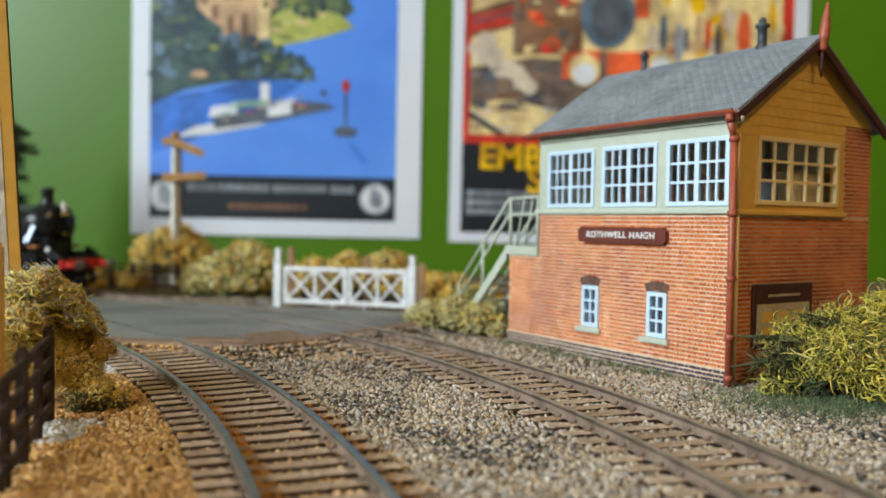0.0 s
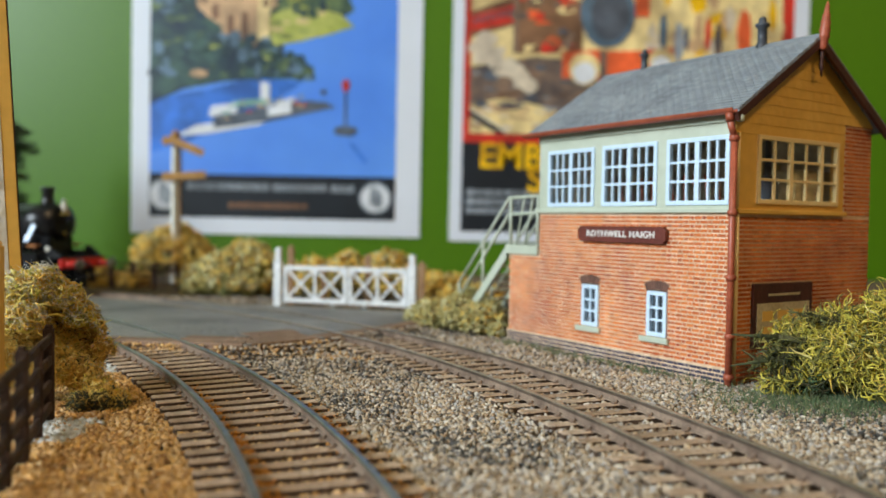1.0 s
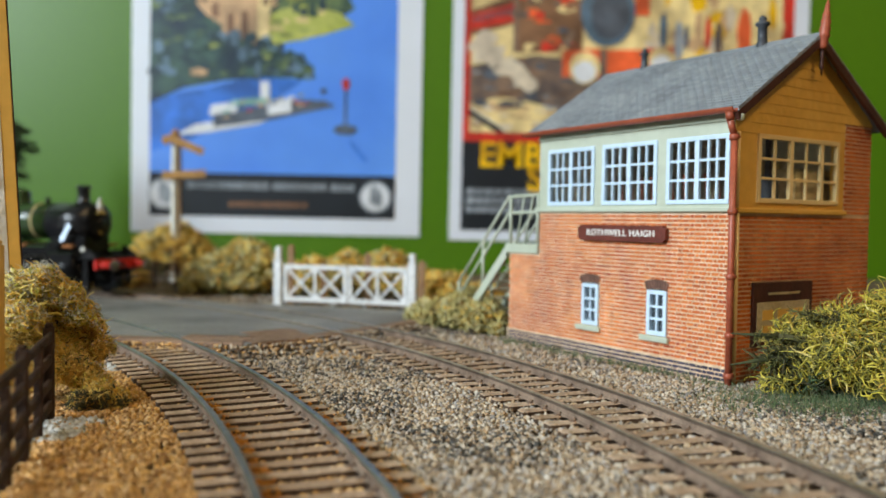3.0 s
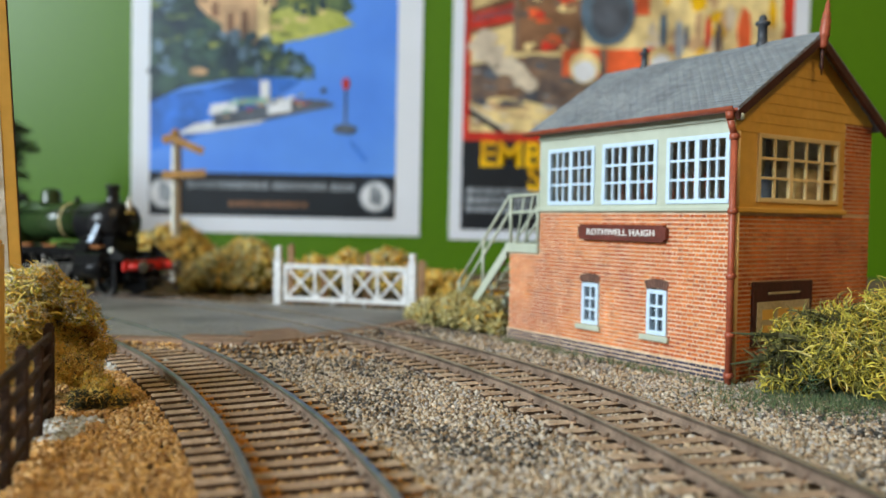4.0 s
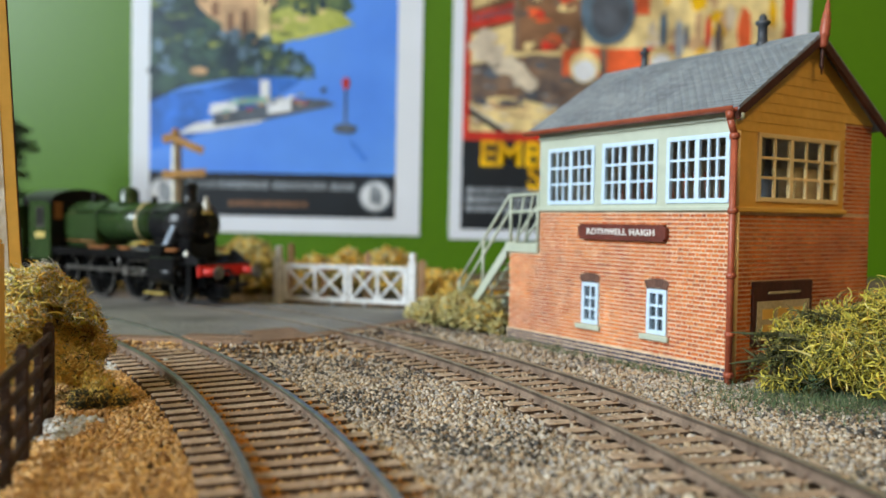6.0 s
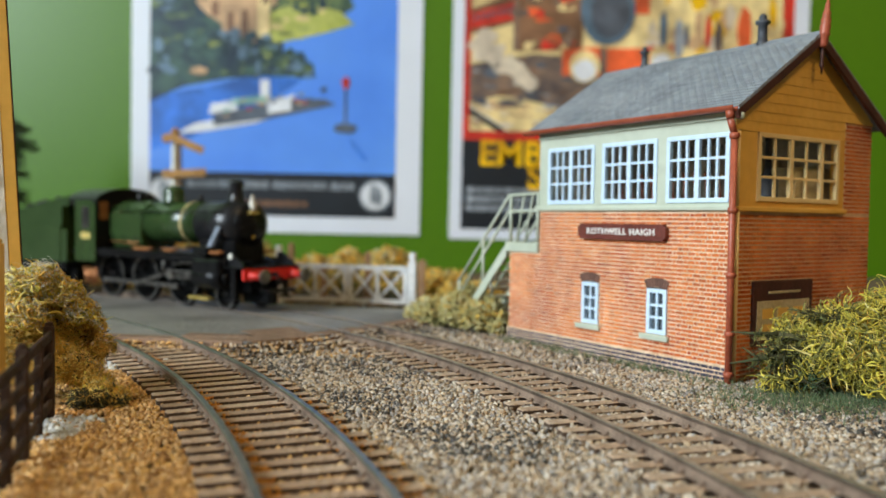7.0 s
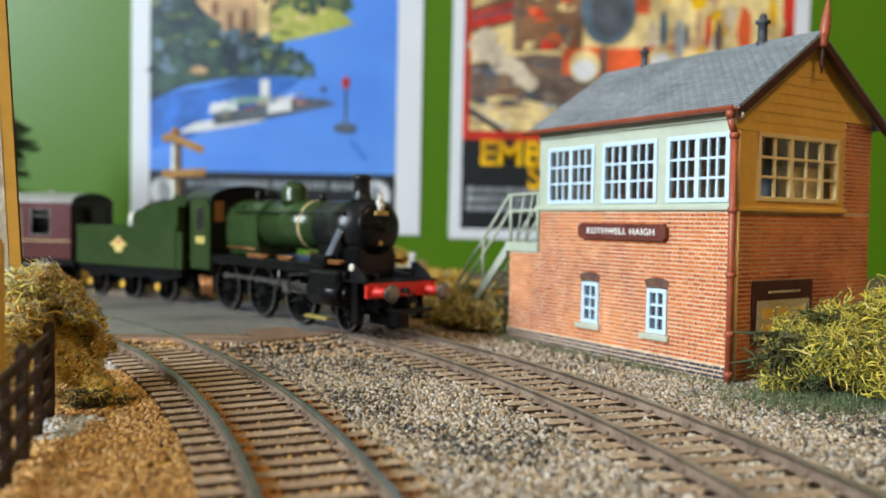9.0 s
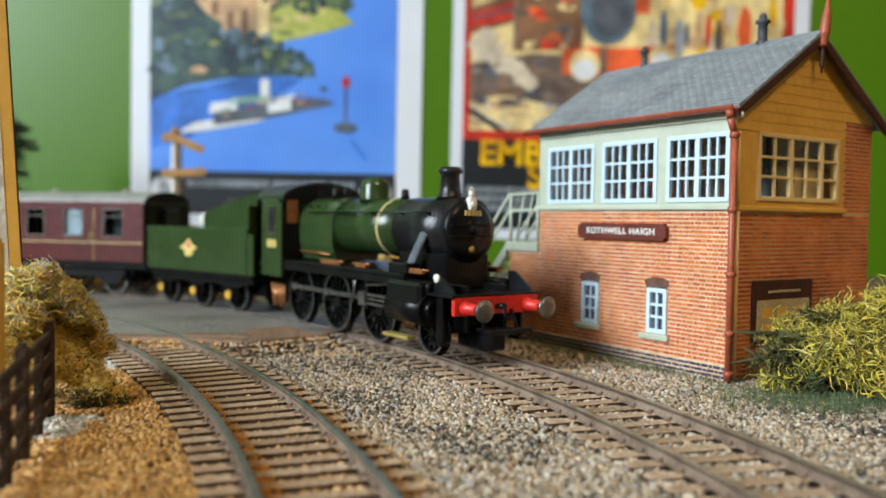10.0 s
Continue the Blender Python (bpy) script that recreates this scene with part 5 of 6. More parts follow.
bush("tangled yellow lichen bush with pale fluff beside the fence", 0, 0,
     [(-85, 174, 17, 5.5), (-91, 178, 18, 7.5), (-81, 176, 13, 5), (-78, 174, 7, 5), (-74, 173, 3.5, 4), (-84, 169, 7, 5.5), (-92, 170, 10, 7.5), (-74, 177, 11, 3), (-77, 178, 15, 3.4), (-86, 176, 21, 5), (-69.5, 172, 1.5, 3.2), (-72, 170, 2, 3.6)],
     [(M_GAPMOSS, 250, (1.5, 3.0), (0.12, 0.28), 4.0, 0.0, 0.85), (M_OLIVE, 600, (0.8, 2.6), (0.08, 0.24), 5.0, 0.0, 0.8), (M_LICHENOCHRE, 9500, (0.8, 2.6), (0.05, 0.15), 4.0, 0.05, 0.92), (M_LICHEN, 800, (1.0, 2.6), (0.08, 0.26), 5.0, 0.1, 0.86), (M_LICHENPALE, 500, (1.2, 3), (0.05, 0.14), 4.0, 0.1, 0.95)], 33, segs=5, out_pull=0.45, taper=0.8, core=M_LICHENOCHRE)
bush("wispy pale fluff and thick lichen stems above the fence", 0, 0,
     [(-86, 168, 25.0, 3.4), (-82, 168, 26.0, 3.4), (-78.5, 170, 23, 3.0), (-84, 165, 19, 3.2), (-76, 172, 19, 3.0)],
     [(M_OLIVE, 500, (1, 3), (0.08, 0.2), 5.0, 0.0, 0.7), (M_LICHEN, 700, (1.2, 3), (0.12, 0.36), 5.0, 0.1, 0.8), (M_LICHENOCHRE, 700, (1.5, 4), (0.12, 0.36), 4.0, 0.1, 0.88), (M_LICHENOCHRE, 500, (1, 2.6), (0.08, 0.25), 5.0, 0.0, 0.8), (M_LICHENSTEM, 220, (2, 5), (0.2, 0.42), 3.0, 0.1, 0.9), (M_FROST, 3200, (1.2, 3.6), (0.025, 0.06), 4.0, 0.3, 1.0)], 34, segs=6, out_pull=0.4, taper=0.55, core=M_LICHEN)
bush("dark brown moss clump at the foot of the lichen bush", 0, 0, [(-70.5, 168, 1.5, 2.6), (-67, 169, 0.8, 2.0), (-73.5, 166, 2, 2.4)],
     [(M_GAPMOSS, 700, (0.8, 2.4), (0.06, 0.2), 3.5, 0.1, 0.8), (M_LICHENOCHRE, 260, (0.8, 2.2), (0.05, 0.15), 3.5, 0.1, 0.9)], 43, segs=5, out_pull=0.45, core=M_GAPMOSS)
# bushes along the far side
far_layers = lambda k: [(M_GAPMOSS, 150, (3, 6), (0.5, 1.0), 1.5, 0.2, 0.6), (M_LICHENPALE, int(1500 * k), (3, 6), (0.6, 1.2), 2.4, 0.3, 0.85), (M_LICHENOCHRE, int(1500 * (1.4 - k)), (3, 6), (0.6, 1.2), 2.4, 0.3, 0.85)]
bush("dense pale green bush behind the crossing road", 0, 0, [(-112, 430, 9, 16), (-98, 428, 10, 15), (-124, 436, 6, 12), (-104, 440, 16, 13), (-90, 434, 5, 11), (-132, 444, 3, 9)], far_layers(1.0), 35)
bush("ochre bush at the foot of the signal", 0, 0, [(-178, 520, 16, 17), (-160, 525, 13, 15), (-168, 524, 24, 12)], far_layers(0.3), 36)
bush("low ochre scrub behind the crossing gates", 0, 0, [(-48, 415, 10, 13), (-28, 408, 12, 13), (-66, 420, 8, 12), (-14, 402, 8, 10)], far_layers(0.5), 37)
bush("low brown scrub near the stairs", 0, 0, [(4, 372, 5, 10), (18, 366, 3, 8), (-2, 384, 6, 9)], far_layers(0.2), 38)
bush("low brown scrub along the lattice fence", 0, 0, [(-200, 480, 3, 8), (-178, 474, 3, 7), (-222, 486, 4, 8), (-240, 492, 4, 9)], far_layers(0.2), 39)


def conifer():
    t = emp("tree", mpose(-300, 560, 0), label="dark green model conifer in front of the wall", category="tree")
    bm = BM(); rod(bm, (0, 0, -0.5), (2, 0, 105), 4.0, 0.8, n=9)
    part("trunk", bm, M_FENCE, t)
    bm = BM()
    rnd = np.random.RandomState(5)
    roots = []
    for i in range(64):
        z = 18 + i * 1.4
        a = rnd.uniform(0, 6.28)
        L = (1 - (z - 18) / 100) * 26 + 6 + rnd.uniform(-5, 5)
        rod(bm, (2 * z / 105, 0, z), (L * math.cos(a), L * math.sin(a), z - 3), 0.7, 0.2, n=5)
        for k in range(40):
            f = rnd.uniform(0.15, 1)
            roots.append(((L * math.cos(a) * f + rnd.normal() * 1.5, L * math.sin(a) * f + rnd.normal() * 1.5, z - 3 * f), (math.cos(a), math.sin(a), 0.1)))
    part("limb", bm, M_FENCE, t)
    strands("crown", t, M_CONIFER, roots, 77, (3, 7), (0.6, 1.2), 1.0, 0.0, 3)


conifer()


def grass():
    rnd = np.random.RandomState(9)
    roots = []
    for _ in range(8200):
        u = rnd.uniform(0, 1)
        if u < 0.55:
            x, y = rnd.normal(90, 15), rnd.normal(183, 8)
            if inside((x, y), BOX_PLAN) or math.hypot(x - RIGHT[0], y - RIGHT[1]) - RIGHT[2] < 26:
                continue
        elif u < 0.8:
            k = rnd.uniform(0, 1)
            x, y = 71.2 - 48.6 * k + rnd.normal() * 2 - 3, 202.2 + 73.8 * k + rnd.normal() * 2 - 2
            if inside((x, y), BOX_PLAN) or rnd.uniform() < 0.55:
                continue
        else:
            x, y = rnd.normal(-72, 2), rnd.normal(178, 3)
            if rnd.uniform() < 0.92:
                continue
        roots.append(((x, y, 0.1), (0, 0, 1)))
    o = strands("static_grass", None, M_GRASS, roots, 12, (1.2, 3.0), (0.08, 0.16), 0.8, 0.8, 2)
    tagged(o, "short dull green fibre grass along the trackside", "grass", kind="stuff")


grass()
# ---- train ----
M_BLACK = mat("engine_black", (0.004, 0.004, 0.0045), (0.008, 0.008, 0.009), 120, 0.3, bump=0.05, spec=0.22)
M_SOOT = mat("satin_soot_black", (0.008, 0.008, 0.0095), (0.016, 0.016, 0.018), 120, 0.3, bump=0.06, spec=0.42)
M_ENGINEGREEN = mat("engine_green", (0.025, 0.05, 0.015), (0.032, 0.06, 0.019), 60, 0.22, bump=0.03, grain=0.3)
M_BUFFRED = mat("buffer_beam_red", (0.6, 0.022, 0.014), (0.68, 0.03, 0.02), 150, 0.4, bump=0.05)
M_STEEL = mat("dull_steel", (0.14, 0.13, 0.12), (0.26, 0.245, 0.22), 300, 0.35, 0.8, bump=0.1)
# Blue-grey base colour paints the sky reflected by a black pipe.
M_PIPE = mat("blue_glint_pipe", (0.16, 0.19, 0.23), (0.22, 0.25, 0.3), 200, 0.3, 0.5, bump=0.05)
M_COPPER = mat("copper_pipe", (0.36, 0.14, 0.05), (0.48, 0.2, 0.075), 300, 0.4, 0.6, bump=0.1)
M_BRASS = mat("brass", (0.5, 0.36, 0.08), (0.6, 0.45, 0.14), 300, 0.4, 0.4, bump=0.1)
M_AXLEYELLOW = mat("axle_box_yellow", (0.6, 0.34, 0.03), (0.68, 0.4, 0.05), 300, 0.5, bump=0.1)
M_COALLOAD = mat("coal_load", (0.008, 0.008, 0.008), (0.02, 0.02, 0.02), 200, 0.5, bump=0.4)
M_LAMPWHITE = mat("lamp_white", (0.75, 0.72, 0.64), (0.8, 0.78, 0.7), 200, 0.45, bump=0.05)
M_COACHRED = mat("coach_crimson", (0.07, 0.009, 0.008), (0.095, 0.013, 0.011), 40, 0.3, bump=0.04)
# Upper coach side: crimson with its pale reflection put into the colour.
M_COACHPANEL = mat("coach_upper_sheen", (0.085, 0.018, 0.019), (0.11, 0.024, 0.026), 40, 0.3, bump=0.04)
M_ROOFGREY = mat("coach_roof_grey", (0.26, 0.26, 0.25), (0.34, 0.34, 0.33), 60, 0.55, bump=0.1)
M_LINING = mat("cream_lining", (0.55, 0.42, 0.18), (0.6, 0.47, 0.22), 200, 0.5, bump=0)
M_CRESTRED = mat("crest_red", (0.6, 0.12, 0.1), (0.66, 0.18, 0.14), 300, 0.5, bump=0)
M_CRESTGOLD = mat("crest_gold", (0.66, 0.5, 0.14), (0.72, 0.56, 0.2), 300, 0.5, bump=0)
M_DARKGLASS = glass("coach_glass", (0.7, 0.78, 0.8))
M_BLIND = mat("white_blind", (0.62, 0.68, 0.74), (0.7, 0.75, 0.8), 150, 0.6, bump=0)
SPIN = []       # (wheelset, x, radius)
RODS = []       # (rod, x of its first pin, y, crank angle offset)


def wheelset(parent, x, r, spokes, half=9.0):
    ax = BM(); rod(ax, (0, -half, 0), (0, half, 0), 0.9, n=8)
    w = part("wheelset", ax, M_BLACK, parent)
    w.matrix_basis = mpose(x, 0, r)
    for s in (-1, 1):
        bm = BM()
        y0 = s * half
        # tyre with flange, spokes and hub
        n = 28
        prof = [(r, -0.9), (r, 0.7), (r + 0.45, 0.8), (r + 0.45, 1.15), (r - 1.3, 1.15), (r - 1.3, -0.9)]
        rings = []
        for i in range(n):
            a = 2 * math.pi * i / n
            rings.append([bm.verts.new((q * math.cos(a), y0 - s * d, q * math.sin(a))) for q, d in prof])
        for i in range(n):
            for k in range(len(prof)):
                bm.faces.new((rings[i][k], rings[(i + 1) % n][k], rings[(i + 1) % n][(k + 1) % len(prof)], rings[i][(k + 1) % len(prof)]))
        # one casting: hub disc, spokes and the web inside the tyre
        hub, rim = [], []
        m_ = spokes * 4
        for k in range(m_):
            a = 2 * math.pi * k / m_
            hub.append([bm.verts.new((r * 0.2 * math.cos(a), y0 + d, r * 0.2 * math.sin(a))) for d in (-0.8, 0.8)])
            rim.append([bm.verts.new(((r - 1.25) * math.cos(a), y0 + d, (r - 1.25) * math.sin(a))) for d in (-0.35, 0.35)])
        for k in range(m_):
            q = (k + 1) % m_
            bm.faces.new((hub[k][0], hub[q][0], hub[q][1], hub[k][1]))
            bm.faces.new((rim[k][0], rim[q][0], rim[q][1], rim[k][1]))
            if k % 4 == 0:
                for d in (0, 1):
                    bm.faces.new((hub[k][d], hub[q][d], rim[q][d], rim[k][d]))
                bm.faces.new((hub[k][0], hub[k][1], rim[k][1], rim[k][0]))
                bm.faces.new((hub[q][0], hub[q][1], rim[q][1], rim[q][0]))
        for d in (0, 1):
            bm.faces.new([h[d] for h in hub])
        if spokes > 10:
            a0, a1 = math.pi / 2 - 0.7, math.pi / 2 + 0.7
            prism(bm, [((r - 1.1) * math.cos(a), (r - 1.1) * math.sin(a)) for a in np.linspace(a0, a1, 7)], y0 - 0.6, y0 + 0.6, "y")
            rod(bm, (0, y0, -r * 0.42), (0, y0 + s * 2.2, -r * 0.42), 0.8, n=8)
        bmesh.ops.recalc_face_normals(bm, faces=bm.faces)
        wh = part("wheel", bm, M_BLACK, w)
        bm = BM()
        for i in range(n):
            a, b = 2 * math.pi * i / n, 2 * math.pi * (i + 1) / n
            ya = y0 + s * 0.93
            vs = [bm.verts.new((q * math.cos(t), ya, q * math.sin(t))) for q, t in ((r - 0.75, a), (r - 0.05, a), (r - 0.05, b), (r - 0.75, b))]
            bm.faces.new(vs)
        bmesh.ops.remove_doubles(bm, verts=bm.verts, dist=0.001)
        part("tyre_rim", bm, M_STEEL, w, "thin bright steel rim")
    SPIN.append((w, x, r))
    return w


def ring(bm, x0, x1, r, cz, n=28, r2=None):
    lathe(bm, [(r * 0.2, x0), (r, x0), (r2 or r, x1), ((r2 or r) * 0.2, x1)], n, (0, 0, cz), "x")


def locomotive():
    e = emp("locomotive", label="dark green and black model steam locomotive with red buffer beam", category="locomotive", group="train")
    DR, PR = 9.6, 6.1
    for x in (-40.5, -14.7, 11.3):
        wheelset(e, x, DR, 14)
    wheelset(e, 38.5, PR, 9)
    CZ = 33.4
    bm = BM(); box(bm, -60, 50, -6.8, -5.6, 7, 19, bev=0.2); box(bm, -60, 50, 5.6, 6.8, 7, 19, bev=0.2)
    box(bm, -60, 30, -5.5, 5.5, 13, 19.5)
    part("frame", bm, M_BLACK, e, "black main frames")
    # running plate with its drop at the front
    bm = BM(); box(bm, -46, 31, -15, 15, 20.2, 21.4, bev=0.2); box(bm, -46, 31, -15.1, -14.2, 18.2, 20.2); box(bm, -46, 31, 14.2, 15.1, 18.2, 20.2)
    part("running_plate", bm, M_BLACK, e)
    bm = BM(); box(bm, 31.6, 54, -14.5, 14.5, 16.4, 17.2, bev=0.15); box(bm, 31.0, 32.2, -14.9, 14.9, 16.2, 21.2, bev=0.15)
    part("front_platform", bm, M_BLACK, e)
    for s in (-1, 1):
        bm = BM(); prism(bm, [(43.5, 17.2), (53, 17.2), (52, 18.4), (46, 22.2), (43.5, 22.2)], s * 12.6 - 0.4, s * 12.6 + 0.4, "y")
        part("front_gusset", bm, M_SOOT, e, "sloping black front plate")
        bm = BM(); lathe(bm, [(0.5, -0.3), (1.15, -0.3), (1.15, 0.3), (0.5, 0.3)], 14, (45.6, s * 13.2, 20.9), "y")
        part("disc", bm, M_LAMPWHITE, e, "small white ring")
        # outside cylinder with its valve chest
        bm = BM()
        rod(bm, (25.5, s * 12.6, 12.5), (43, s * 12.6, 12.5), 4.3, n=18); box(bm, 26, 42.5, s * 12.6 - 4.0, s * 12.6 + 4.0, 12.5, 19.6, bev=0.9)
        rod(bm, (43, s * 12.6, 12.5), (44.2, s * 12.6, 12.5), 3.0, 2.0, n=14); rod(bm, (24, s * 12.6, 18.0), (44, s * 12.6, 18.0), 2.0, n=12)
        part("cylinder", bm, M_BLACK, e, "black outside cylinder")
        for z in (11.2, 13.8):
            bm = BM(); box(bm, 8, 26, s * 12.4 - 0.5, s * 12.4 + 0.5, z - 0.35, z + 0.35)
            part("slide_bar", bm, M_STEEL, e, "dull steel slide bar")
        bm = BM(); rod(bm, (6, s * 12.4, 12.5), (26, s * 12.4, 12.5), 0.4, n=6)
        part("piston_rod", bm, M_STEEL, e)
        bm = BM(); box(bm, 5, 9, s * 12.4 - 1.0, s * 12.4 + 1.0, 10.5, 14.5, bev=0.2)
        part("crosshead", bm, M_STEEL, e)
        bm = BM(); box(bm, 6.5, 9, s * 11.2 - 1.0, s * 11.2 + 1.0, 9.5, 20.2)
        part("guide_bracket", bm, M_BLACK, e)
        bm = BM(); rod(bm, (9, s * 12.6, 16.6), (25, s * 12.6, 18.0), 0.5, n=6)
        part("valve_rod", bm, M_STEEL, e)
        bm = BM(); rod(bm, (4, s * 13.4, 19.5), (2, s * 13.4, 11), 0.6, 0.4, n=6)
        part("combination_lever", bm, M_STEEL, e)
        # steam pipe
        bm = BM(); box(bm, -1.5, 1.5, -0.7, 0.7, 0, 12.2, bev=0.4, m=Matrix.Translation((29.6, s * 12.0, 21.2)) @ Euler((radians(s * 14), radians(20), 0)).to_matrix().to_4x4())
        part("steam_pipe", bm, M_PIPE, e, "shiny sloping steam pipe cover, blue-grey for the reflection on it")
        bm = BM(); box(bm, 24, 33, s * 12.2 - 2.4, s * 12.2 + 2.4, 21.2, 24.2, bev=0.4)
        part("mechanical_lubricator", bm, M_BLACK, e)
        for x0, x1, y in ((-18, -6, 13.2), (3, 9.5, 13.0), (32, 39, 12.8)):
            bm = BM(); box(bm, x0, x1, s * y - 0.8, s * y + 0.8, 21.4, 22.9, bev=0.3); rod(bm, (x0 - 2, s * y, 22.6), (x1 + 2, s * y, 22.6), 0.35, n=6)
            part("copper_fitting", bm, M_COPPER, e, "bright copper pipework on the running plate")
        bm = BM(); box(bm, 20, 33, s * 12.4 - 1.6, s * 12.4 + 1.6, 3.4, 4.4, bev=0.3)
        part("front_step", bm, M_BRASS, e, "yellowed step below the cylinder")
        bm = BM(); box(bm, 45.8, 48.6, s * 13 - 0.4, s * 13 + 0.4, 4.0, 16.4); box(bm, 45, 49.5, s * 13 - 1.6, s * 13 + 1.6, 4.0, 4.8)
        part("front_step", bm, M_BLACK, e)
        # injector pipes below the cab
        bm = BM()
        for k in range(4):
            rod(bm, (-56 + k * 2.6, s * 12.5, 4.5 + k % 2), (-58 + k * 3.2, s * 12.8, 12.5), 0.7, n=7)
        lathe(bm, [(0.6, 0), (2.0, 1), (2.0, 3), (0.7, 4.4)], 10, (-53.5, s * 12.6, 7))
        part("injector", bm, M_COPPER, e, "tarnished copper injector pipes")
        # handrail
        bm = BM(); rod(bm, (-36, s * 9.6, 37.8), (37, s * 9.4, 37.8), 0.28, n=6)
        for x in (-30, -12, 6, 22, 35):
            rod(bm, (x, s * 8.2, 37.2), (x, s * 9.6, 37.8), 0.3, n=5)
        part("handrail", bm, M_BLACK, e)
        # cab side
        bm = BM(); prism(bm, [(-60.5, 15.5), (-44, 15.5), (-44, 40.5), (-47.5, 42.6), (-60.5, 42.6)], s * 15.6 - 0.4, s * 15.6 + 0.4, "y")
        cs = part("cab_side", bm, M_ENGINEGREEN, e, "green cab side sheet")
        bm = BM(); box(bm, -54.4, -49.0, s * 16.0 - 0.12, s * 16.0 + 0.12, 30.5, 39.2)
        part("cab_window", bm, M_SOOT, cs)
        bm = BM()
        for xx in (-54.6, -51.9, -49.2):
            box(bm, xx, xx + 0.5, s * 16.1 - 0.15, s * 16.1 + 0.15, 30.3, 39.4)
        for zz in (30.1, 39.1):
            box(bm, -54.6, -48.7, s * 16.1 - 0.15, s * 16.1 + 0.15, zz, zz + 0.5)
        part("window_frame", bm, M_STEEL, cs)
        bm = BM()
        for k in range(5):
            box(bm, -55.4 + k * 1.55, -54.3 + k * 1.55, s * 16.1 - 0.12, s * 16.1 + 0.12, 25.4, 28.2)
        part("number_bar", bm, M_CRESTGOLD, cs, "yellow running number drawn as bars")
        # buffers
        bm = BM(); lathe(bm, [(1.3, 0), (2.1, 0.2), (1.6, 1.2), (1.5, 5.0), (0.9, 5.1)], 16, (54.0, s * 10.2, 13.9), "x")
        part("buffer_housing", bm, M_BUFFRED, e, "red buffer housing")
        bm = BM(); lathe(bm, [(0.8, 4.8), (0.8, 7.2), (2.7, 7.4), (2.8, 7.9), (1.4, 8.2)], 20, (54.0, s * 10.2, 13.9), "x")
        part("buffer_head", bm, M_STEEL, e, "dull steel buffer head")
    bm = BM(); box(bm, 52.6, 54.0, -13.6, 13.6, 12.0, 16.8, bev=0.15)
    part("buffer_beam", bm, M_BUFFRED, e, "bright red front buffer beam")
    bm = BM()
    rod(bm, (54, 0, 14.0), (57, 0, 14.2), 0.8, n=8); rod(bm, (57, 0, 14.4), (57.3, 0, 9.5), 0.5, n=6); rod(bm, (54, 4.5, 13.0), (56.5, 4.8, 8), 0.5, n=6); rod(bm, (56.5, 4.8, 8), (55, 6, 7), 0.5, n=6); rod(bm, (54, -5.5, 12.6), (56, -5.7, 8), 0.4, n=6)
    box(bm, 50, 60, -4, 4, 7.2, 8.2, bev=0.4); box(bm, 57, 60.5, -7, 7, 7.6, 8.8, bev=0.4); box(bm, 40, 55, -2.4, 2.4, 2.5, 7.2, bev=0.5)
    part("coupling", bm, M_BLACK, e, "black front coupling and guard irons")
    # boiler, firebox, smokebox
    bm = BM(); ring(bm, -20, 16.5, 8.9, CZ, r2=8.5)
    part("boiler", bm, M_ENGINEGREEN, e, "glossy green boiler barrel")
    bm = BM()
    pts = [(-7.6, 22)] + [(-9.2, 27), (-9.2, 36.5)] + [(9.2 * math.cos(a), 34.6 + 8.1 * math.sin(a)) for a in np.linspace(math.radians(165), math.radians(15), 9)] + [(9.2, 36.5), (9.2, 27), (7.6, 22)]
    prism(bm, pts, -46, -19.5, "x")
    part("firebox", bm, M_ENGINEGREEN, e, "green firebox")
    for x in (7.4,):
        bm = BM(); ring(bm, x - 0.5, x + 0.5, 9.15 if x < 0 else 8.85, CZ)
        part("boiler_band", bm, M_LINING, e, "orange and black lining band")
    bm = BM(); ring(bm, 16.3, 41, 8.95, CZ - 0.2)
    part("smokebox", bm, M_SOOT, e, "satin black smokebox")
    for x in (17.2, 39.8):
        bm = BM()
        for k in range(30):
            a = math.pi * (k + 0.5) / 30 - 0.2
            p = Vector((x, 8.95 * math.cos(a), CZ - 0.2 + 8.95 * math.sin(a)))
            o = Vector((0, math.cos(a), math.sin(a)))
            rod(bm, p - o * 0.1, p + o * 0.16, 0.22, 0.12, n=5)
        part("rivet_row", bm, M_SOOT, e)
    for s in (-1, 1):
        bm = BM()
        for x in (-42, -36, -30, -24):
            rod(bm, (x, s * 8.6, 39.6), (x, s * 9.2, 39.9), 0.6, 0.5, n=8)
        part("washout_plug", bm, M_BLACK, e)
        bm = BM(); rod(bm, (-43.6, s * 8.8, 24.4), (-20, s * 9.6, 24.2), 0.35, n=6)
        part("feed_pipe", bm, M_COPPER, e, "thin copper feed pipe")
    bm = BM(); box(bm, 18, 41, -7.5, 7.5, 17.2, 27, bev=0.6)
    part("saddle", bm, M_BLACK, e)
    bm = BM(); lathe(bm, [(8.0, 0), (8.0, 0.8), (6.6, 1.6), (4, 2.2), (1.0, 2.5), (1.0, 3.4), (0.2, 3.6)], 30, (40.8, 0, CZ), "x")
    d = part("smokebox_door", bm, M_BLACK, e, "black dished smokebox door")
    bm = BM(); box(bm, 42.6, 43.4, -7, 6, CZ + 1.0, CZ + 1.5); box(bm, 42.6, 43.4, -7, 6, CZ - 2.0, CZ - 1.5)
    part("door_strap", bm, M_BLACK, d)
    bm = BM()
    for k in range(5):
        box(bm, 43.2, 43.5, -2.8 + k * 1.15, -2.05 + k * 1.15, CZ + 3.7, CZ + 5.1)
    part("number_bar", bm, M_CRESTGOLD, d, "pale running number drawn as bars")
